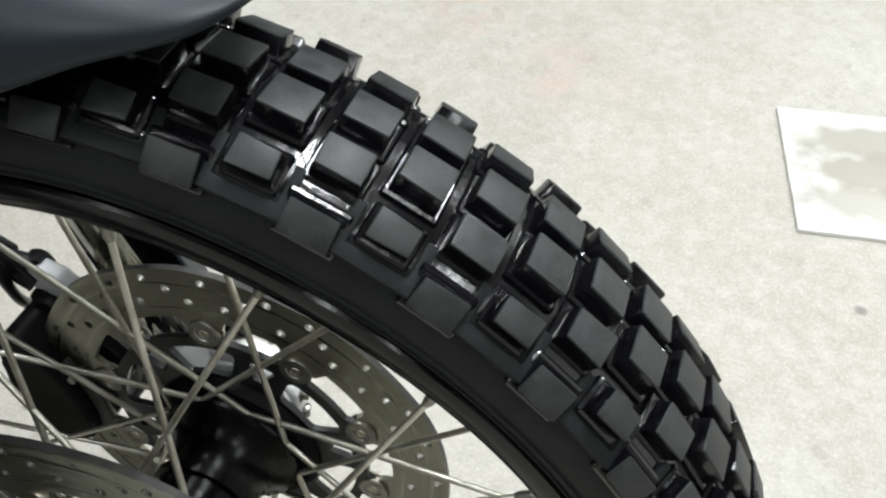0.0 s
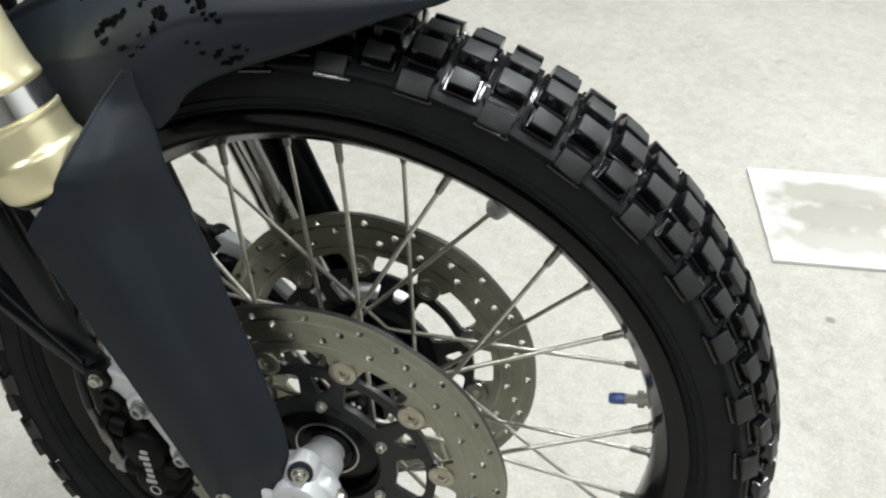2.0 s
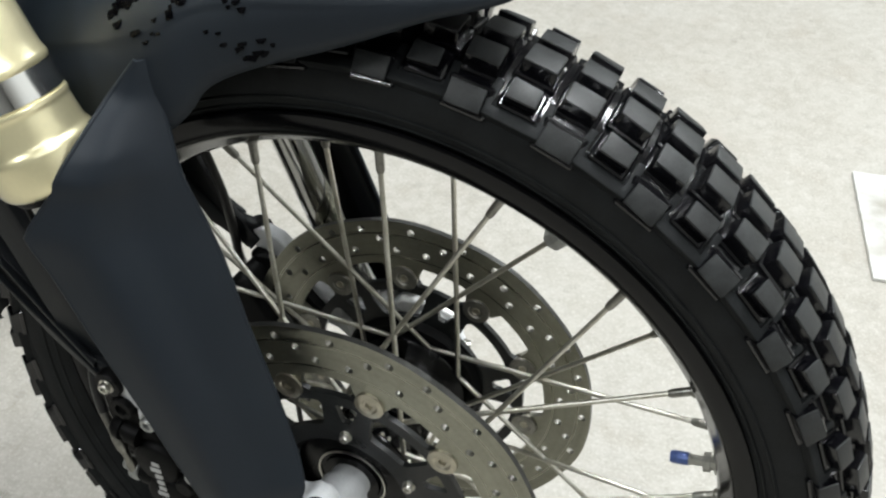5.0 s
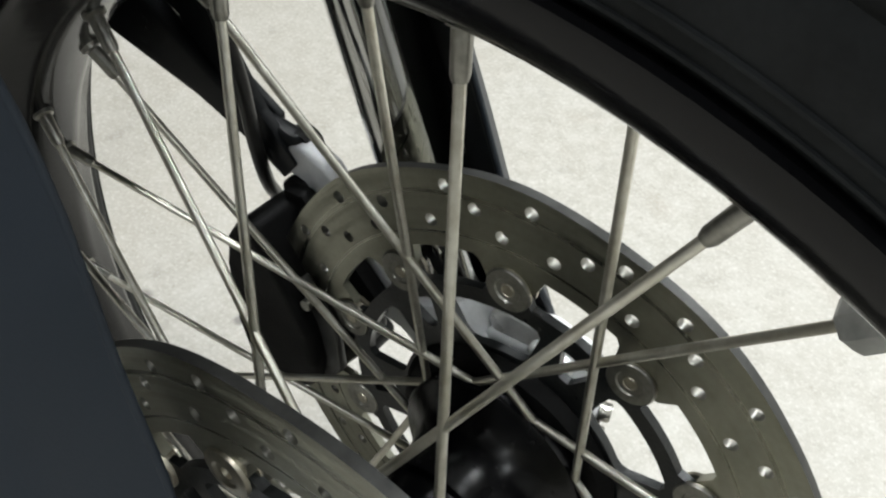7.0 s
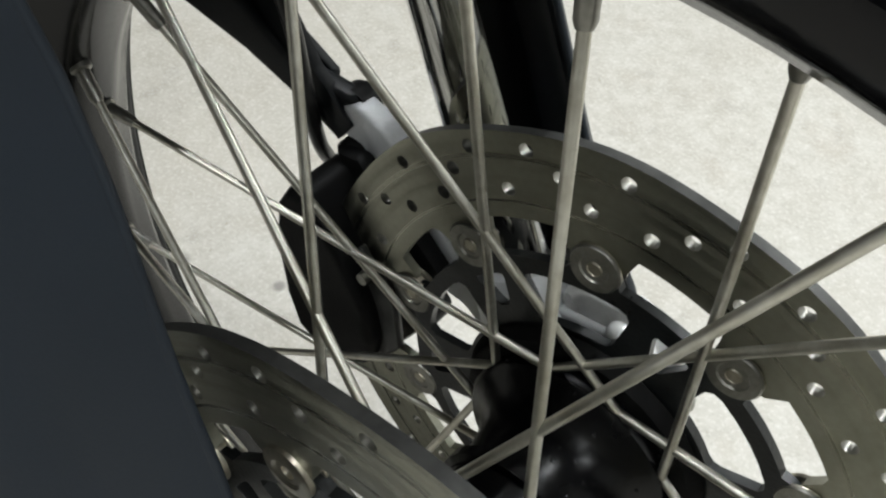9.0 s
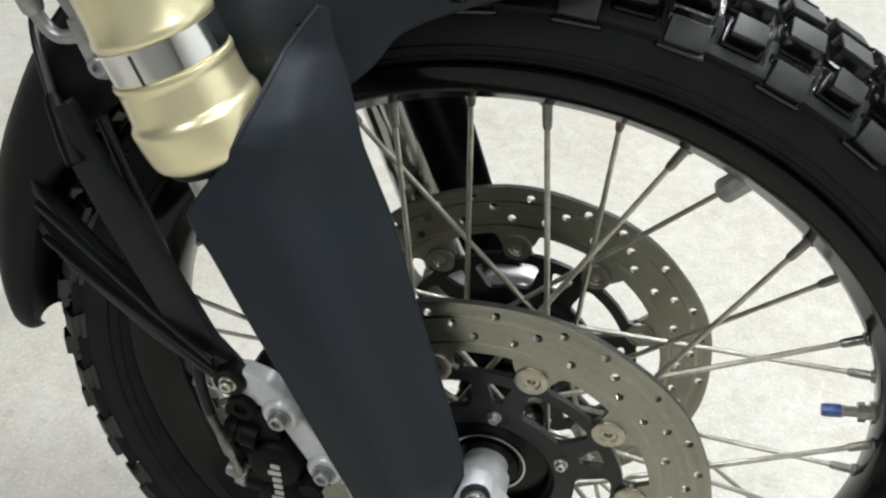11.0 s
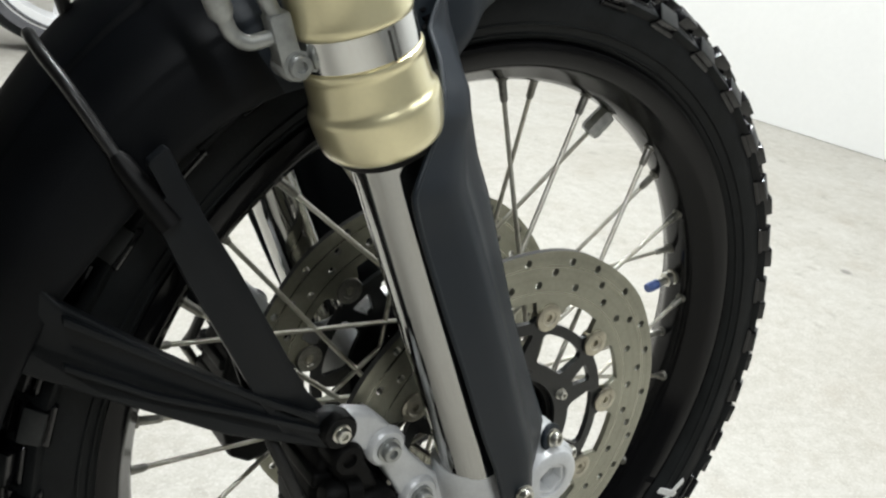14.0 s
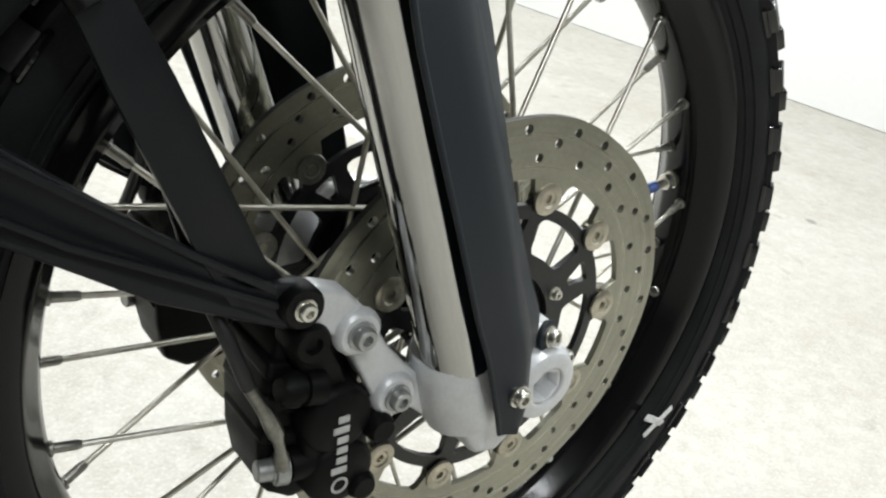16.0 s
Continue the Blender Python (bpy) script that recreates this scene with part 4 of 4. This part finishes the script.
# ---- mudguard ----
#        angle, half width, crown radius, skirt radius
GUARD = [(77.0, 0.008, 0.3890, 0.3880), (77.4, 0.020, 0.3895, 0.3865), (78.5, 0.032, 0.3900, 0.3820), (80.5, 0.0415, 0.3900, 0.3760), (83.0, 0.0475, 0.3895, 0.3685), (86.0, 0.0520, 0.3890, 0.3580), (89.0, 0.0550, 0.3885, 0.3485),
         (93.0, 0.0590, 0.3880, 0.3390), (98.0, 0.0635, 0.3880, 0.3305), (102.0, 0.0670, 0.3880, 0.3240), (104.5, 0.0700, 0.3882, 0.3180), (106.5, 0.0740, 0.3885, 0.3080), (110.0, 0.0770, 0.3895, 0.2990),
         (115.0, 0.0775, 0.3915, 0.3020), (120.0, 0.0755, 0.3935, 0.3150), (126.0, 0.072, 0.3960, 0.3290), (130.0, 0.0695, 0.3965, 0.3345), (136.0, 0.066, 0.3970, 0.3385), (143.0, 0.063, 0.3960, 0.3385), (155.0, 0.058, 0.3930, 0.3445), (168.0, 0.053, 0.3890, 0.3480), (176.0, 0.048, 0.3850, 0.3540), (180.0, 0.037, 0.3830, 0.3620), (182.5, 0.016, 0.3815, 0.3720)]


def guard_row(deg):
    """Half width, crown and skirt radius at an angle, as a smooth curve through the table."""
    k = max(0, min(len(GUARD) - 2, sum(1 for row in GUARD if row[0] <= deg) - 1))
    a, b = GUARD[k], GUARD[k + 1]
    p, n = GUARD[max(0, k - 1)], GUARD[min(len(GUARD) - 1, k + 2)]
    h = b[0] - a[0]
    t = max(0.0, min(1.0, (deg - a[0]) / h))
    out = []
    for i in (1, 2, 3):
        ma = (b[i] - p[i]) / (b[0] - p[0]) * h
        mb = (n[i] - a[i]) / (n[0] - a[0]) * h
        out.append((2 * t ** 3 - 3 * t * t + 1) * a[i] + (t ** 3 - 2 * t * t + t) * ma + (3 * t * t - 2 * t ** 3) * b[i] + (t ** 3 - t * t) * mb)
    return out


def soft_step(x, edge, width):
    t = max(0.0, min(1.0, (edge + width - abs(x)) / (2 * width)))
    return t * t * (3 - 2 * t)


def guard_point(deg, u, off=0.0):
    w, rc, rs = guard_row(deg)
    a = u * math.pi / 2
    y = w * math.copysign(abs(math.sin(a)) ** 0.86, u)
    r = rs + (rc - rs) * max(0.0, math.cos(a)) ** 0.70
    rear = max(0.0, min(1.0, (150 - deg) / 20))
    ridge = 0.0036 * soft_step(u, 0.285, 0.015) * max(0, min(1, (deg - 97) / 5)) * rear + 0.0016 * soft_step(u, 0.72 + 0.008 * max(0.0, 102 - deg), 0.016) * max(0, min(1, (deg - 84) / 14)) * rear
    return polar(r + ridge - off, deg, y - math.copysign(min(abs(y), off * 1.1), y))


def mudguard():
    bm = bmesh.new()
    degs = [77 + 0.2 * i for i in range(10)] + [79 + 0.75 * i for i in range(48)] + [115 + 67.5 * i / 45 for i in range(46)]
    us = [0.0, 0.08, 0.16, 0.22, 0.25, 0.265, 0.27, 0.2775, 0.285, 0.2925, 0.30, 0.305, 0.33, 0.38, 0.44, 0.50, 0.56, 0.62, 0.66] + [0.69 + 0.008 * i for i in range(30)] + [0.935, 0.95, 0.975, 1.0]
    us = [-u for u in reversed(us[1:])] + us
    last = len(us) - 1
    outer = [[bm.verts.new(guard_point(d, u)) for u in us] for d in degs]
    inside = [[bm.verts.new(guard_point(d, u, 0.003)) for u in us] for d in degs]
    for g in (outer, inside):
        for a, b in zip(g, g[1:]):
            for j in range(last):
                bm.faces.new((a[j], a[j + 1], b[j + 1], b[j]))
    ring_o = outer[0] + [r[-1] for r in outer[1:]] + outer[-1][-2::-1] + [r[0] for r in outer[-2:0:-1]]
    ring_i = inside[0] + [r[-1] for r in inside[1:]] + inside[-1][-2::-1] + [r[0] for r in inside[-2:0:-1]]
    for i in range(len(ring_o)):
        j = (i + 1) % len(ring_o)
        bm.faces.new((ring_o[i], ring_o[j], ring_i[j], ring_i[i]))
    fender = part("mudguard", bm, PLASTIC, bike, "matt dark grey plastic front mudguard spotted with grime", 50)
    fender.data.materials.append(SHADED_PLASTIC)
    # past 127 degrees the shade on the rear is painted in
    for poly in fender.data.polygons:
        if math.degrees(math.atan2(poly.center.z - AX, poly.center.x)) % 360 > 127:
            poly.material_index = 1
    for s in (-1, 1):
        strap = prism([(-0.2675, 0.5512), (-0.2612, 0.5572), (-0.2692, 0.5725), (-0.2688, 0.5748), (-0.2612, 0.5812), (-0.2595, 0.5805), (-0.2510, 0.5633), (-0.2396, 0.5418), (-0.2250, 0.5180), (-0.180, 0.435), (-0.158, 0.412), (-0.168, 0.398), (-0.196, 0.414), (-0.211, 0.438), (-0.251, 0.513), (-0.2661, 0.5455)], s * 0.0855, s * 0.0925, 0.002, 2)
        part("mudguard_strap", sheared(strap, s, 0, 0.42, 0, -0.075), STAY_PLASTIC, fender, "flat dark plastic mudguard strap")
        arm = prism([(-0.328, 0.522), (-0.320, 0.515), (-0.306, 0.499), (-0.260, 0.469), (-0.190, 0.425), (-0.162, 0.425), (-0.154, 0.414), (-0.158, 0.403), (-0.170, 0.400), (-0.227, 0.416), (-0.290, 0.446), (-0.322, 0.457), (-0.334, 0.456), (-0.338, 0.480)], s * 0.090, s * 0.102, 0.0035, 3)
        for v in arm.verts:
            if v.co.x < -0.30:
                v.co.y -= s * 0.45 * (-0.30 - v.co.x)
        if s > 0:
            for v in arm.verts:
                v.co.x = max(-0.30, v.co.x)
                v.co.z += 0.4 * min(0.07, max(0.0, -0.17 - v.co.x))
        part("mudguard_arm", sheared(arm, s, -0.16, 0, 0.24, 0), STAY_PLASTIC, fender, "dark plastic mudguard arm")
        for name, line, half in (("arm_rib", [(-0.306, 0.4665), (-0.264, 0.4460), (-0.2173, 0.4300), (-0.176, 0.4150)], 0.0019), ("arm_flange", [(-0.306, 0.4925), (-0.2515, 0.4620), (-0.2158, 0.4420), (-0.178, 0.4230)], 0.0022)):
            rib = prism([(x, z + half) for x, z in line] + [(x, z - half) for x, z in reversed(line)], s * 0.100, s * 0.1052, 0.0011, 2)
            if s > 0:
                for v in rib.verts:
                    v.co.x = max(-0.30, v.co.x)
                    v.co.z += 0.4 * min(0.07, max(0.0, -0.17 - v.co.x))
            part(name, sheared(rib, s, -0.16, 0, 0.24, 0), STAY_PLASTIC, fender, "raised rib on the arm")
        part("arm_end", turned((-0.165, s * 0.094, 0.414), (0, s, 0), [(0, 0.0112), (0.010, 0.0112), (0.012, 0.0100), (0.012, 0)], 22), BLACK_PLASTIC, fender)
        part("arm_bolt", bolt((-0.165, s * 0.1055, 0.414), (0, s, 0), 0.0046, 0.0045), STEEL, fender, "steel stay bolt")
    for deg, u, r in ((94.5, -0.38, 0.0052), (81.5, 0.0, 0.0048)):
        p = guard_point(deg, u)
        nrm = (p - guard_point(deg, u, 0.003)).normalized()
        part("mudguard_screw", turned(p - nrm * 0.001, nrm, [(0, r), (0.0015, r), (0.0022, r * 0.8), (0.0022, r * 0.4), (0.0012, r * 0.35), (0.0012, 0)], 10), WET, fender, "dark wet screw head")
    rng = random.Random(4)
    drops = bmesh.new()
    spots = [(111.5, -0.60, 6), (110.0, -0.54, 6), (108.0, -0.72, 3), (106.5, -0.48, 4), (105.0, -0.62, 7), (106.5, -0.70, 2), (102.5, -0.46, 4), (101.0, -0.53, 6), (101.0, -0.62, 5), (100.0, -0.72, 4),
             (114.0, -0.36, 2), (101.5, -0.86, 2), (99.0, -0.95, 3), (97.0, -0.97, 4), (111.5, -0.88, 3), (108.0, -0.22, 3), (100.0, -0.08, 5), (102.0, -0.08, 4), (97.0, -0.33, 1), (112.0, 0.10, 3)]
    for deg, u, count in spots:
        for k in range(count + 1):
            d, v = deg + rng.gauss(0, 0.55), max(-0.98, u + rng.gauss(0, 0.022))
            p = guard_point(d, v)
            nrm = (p - guard_point(d, v, 0.003)).normalized()
            size = rng.uniform(0.0012, 0.0038)
            bit = turned(p - nrm * 0.0003, nrm, [(0, size), (0.00045, size * 0.96), (0.00045, 0)], 9)
            for vert in bit.verts:
                away = vert.co - p
                vert.co = p + away * rng.uniform(0.6, 1.35)
            drops = join(drops, bit)
    tagged(part("grime", drops, WET, fender, "dark wet spots of grime"), kind="stuff")


mudguard()

# ---- hoses and cables at the fork ----
block_at = Vector((-0.2188, -0.108, 0.6368))
hose_block = part("hose_block", block((0.0105, 0.011, 0.0275), 0.0016, 2, Matrix.Translation(block_at) @ Matrix.Rotation(radians(-20), 4, "Y")), FITTING, bike, "grey hose junction block on the fork tube")
part("block_bolt", bolt((-0.2128, -0.1125, 0.6272), (0, -1, 0), 0.0056, 0.0042), FITTING, hose_block, "grey torx bolt")
part("bolt_boss", turned((-0.2142, -0.1005, 0.6262), (0, -1, 0), [(0, 0.0066), (0.0110, 0.0066), (0.0120, 0.0058), (0.0120, 0)], 20), FITTING, hose_block)
part("block_bracket", block((0.024, 0.008, 0.011), 0.002, 2, Matrix.Translation((-0.201, -0.103, 0.634))), FITTING, hose_block)
part("hose_elbow", tube(smooth_path([(-0.2205, -0.108, 0.6405), (-0.2290, -0.1085, 0.6375), (-0.2364, -0.1085, 0.6363), (-0.2425, -0.108, 0.6394), (-0.2465, -0.108, 0.6455), (-0.2490, -0.108, 0.650)], 5), 0.0036, 12), FITTING, hose_block, "grey metal hose elbow")
part("hose_ferrule", tube([(-0.2470, -0.108, 0.6462), (-0.2482, -0.108, 0.6485), (-0.2580, -0.1075, 0.6690), (-0.2595, -0.1075, 0.6720)], [0.0044, 0.0057, 0.0057, 0.0050], 14), FITTING, hose_block, "crimped grey hose ferrule")
part("hose_pipe", tube([(-0.2225, -0.108, 0.6465), (-0.2335, -0.108, 0.6630)], 0.0040, 12), FITTING, hose_block)
part("hose_ferrule", tube([(-0.2325, -0.108, 0.6612), (-0.2337, -0.108, 0.6635), (-0.2455, -0.1075, 0.6860), (-0.2470, -0.1075, 0.6890)], [0.0046, 0.0057, 0.0057, 0.0050], 14), FITTING, hose_block, "crimped grey hose ferrule")
part("braided_hose", tube(smooth_path([(-0.2590, -0.1075, 0.671), (-0.278, -0.105, 0.706), (-0.304, -0.098, 0.780), (-0.327, -0.088, 0.895), (-0.342, -0.078, 1.015)], 6), 0.0044, 12), HOSE, hose_block, "steel-braided brake hose")
part("braided_hose", tube(smooth_path([(-0.2465, -0.1075, 0.688), (-0.256, -0.107, 0.706), (-0.277, -0.104, 0.750), (-0.305, -0.096, 0.865), (-0.332, -0.086, 1.015)], 6), 0.0044, 12), HOSE, hose_block, "steel-braided brake hose")
part("sensor_cable", tube(smooth_path([(-0.266, -0.078, 0.553), (-0.279, -0.0665, 0.572), (-0.2955, -0.0490, 0.600), (-0.3040, -0.0300, 0.6140), (-0.3045, -0.0080, 0.6180), (-0.2990, 0.0120, 0.6110), (-0.286, 0.0250, 0.5950)], 6), 0.0033, 12), CABLE, bike, "glossy black sensor cable looped over the mudguard")
part("cable_boot", tube([(-0.2590, -0.0835, 0.5425), (-0.2680, -0.0760, 0.5560), (-0.2780, -0.0675, 0.5710), (-0.2800, -0.0655, 0.5740)], [0.0062, 0.0064, 0.0054, 0.0040], 14), BLACK_PLASTIC, bike, "black rubber cable boot")
for dx, r, mat in ((0.0, 0.0040, CABLE), (0.013, 0.0046, HOSE)):
    part("cable", tube(smooth_path([(-0.266 + dx, 0.02, 0.590), (-0.283 + dx, 0.021, 0.632), (-0.292 + dx, 0.022, 0.671), (-0.302 + dx, 0.020, 0.74), (-0.312 + dx, 0.012, 0.85), (-0.315 + dx, 0.0, 1.0)], 6), r, 10), mat, bike, "cable rising behind the mudguard")
part("sensor_cable", tube(smooth_path([leg_at(0.352, 1, -0.006, 0.026), leg_at(0.40, 1, -0.004, 0.030), leg_at(0.50, 1, -0.004, 0.031), leg_at(0.58, 1, -0.006, 0.036), leg_at(0.66, 1, -0.02, 0.036)], 5), 0.0062, 10), CABLE, bike, "black wheel sensor cable along the fork leg")
part("cable_clip", block((0.030, 0.010, 0.012), 0.003, 2, Matrix.Translation((-0.281, 0.0215, 0.652))), BLACK_PLASTIC, bike, "black cable clip")

# ---- frame side: crash bars, panel, lever ----
for s in (-1, 1):
    path = round_corners([(-0.66, s * 0.248, 0.800), (-0.352, s * 0.243, 0.694), (-0.441, s * 0.186, 0.553), (-0.64, s * 0.110, 0.533)], 0.045, 8)
    part("crash_bar", tube(path, 0.0110, 16), BAR, bike, "black powder-coated steel crash bar")
panel = prism([(-0.337, 0.774), (-0.423, 0.656), (-0.452, 0.645), (-0.70, 0.60), (-0.95, 0.62), (-1.05, 0.78), (-0.92, 1.00), (-0.66, 1.10), (-0.42, 1.08), (-0.30, 0.96), (-0.30, 0.85)], -0.207, 0.207, 0.012, 3)
for v in panel.verts:
    v.co.y *= 1 - 0.55 * max(0.0, min(1.0, (v.co.z - 0.80) / 0.32)) ** 1.5 - 0.35 * max(0.0, min(1.0, (-0.75 - v.co.x) / 0.3))
part("radiator_shroud", panel, BLACK_PLASTIC, bike, "black plastic radiator shroud behind the crash bar")
lever = part("gear_lever", tube(round_corners([(-0.95, 0.20, 0.235), (-0.93, 0.262, 0.220), (-0.700, 0.264, 0.213)], 0.03, 5), 0.008, 12), BLACK_PLASTIC, bike, "black gear lever with a bright metal tip")
part("lever_tip", turned((-0.700, 0.248, 0.216), (0.3, 1, 0), [(0, 0.010), (0.005, 0.0150), (0.026, 0.0150), (0.031, 0.010), (0.031, 0)], 16), STEEL, lever, "bright metal lever tip")


# ---- second motorcycle's wheel further back ----
def parked_wheel():
    c = Vector((0.27, 2.30, 0.315))
    w = tagged(new("parked_wheel"), "white-rimmed wheel of another parked motorcycle standing on the floor", "wheel")
    w.location = (c.x, c.y, FLOOR_Z)
    z = c.z

    def ring(prof, n=72):
        return turned((0, 0, z), (0, 1, 0), prof, n, True)
    part("tyre", ring([(-0.045, 0.262), (-0.058, 0.280), (-0.052, 0.305), (0, 0.315), (0.052, 0.305), (0.058, 0.280), (0.045, 0.262)]), RUBBER, w, "black road tyre")
    part("sidewall", ring([(-0.060, 0.262), (-0.0605, 0.285), (-0.050, 0.285), (-0.046, 0.258)]), SIDEWALL, w, "grey tyre sidewall")
    part("rim", ring([(-0.050, 0.226), (-0.056, 0.260), (-0.045, 0.262), (0.045, 0.262), (0.05, 0.226), (0.0, 0.215)]), WHITE_RIM, w, "white painted rim")
    part("rim_lip", ring([(-0.0585, 0.246), (-0.060, 0.250), (-0.0585, 0.254), (-0.054, 0.250)]), SIDEWALL, w)
    part("hub", turned((0, -0.05, z), (0, 1, 0), [(0, 0.0), (0, 0.05), (0.1, 0.05), (0.1, 0)], 32), WHITE_RIM, w, "white hub")
    for k in range(6):
        a = radians(60 * k + 20)
        d = Vector((math.cos(a), 0, math.sin(a)))
        part("spoke", tube([Vector((0, 0, z)) + d * 0.04, Vector((0, 0, z)) + d * 0.13, Vector((0, 0, z)) + d * 0.225], [0.020, 0.015, 0.018], 10), WHITE_RIM, w, "white cast spoke")


parked_wheel()
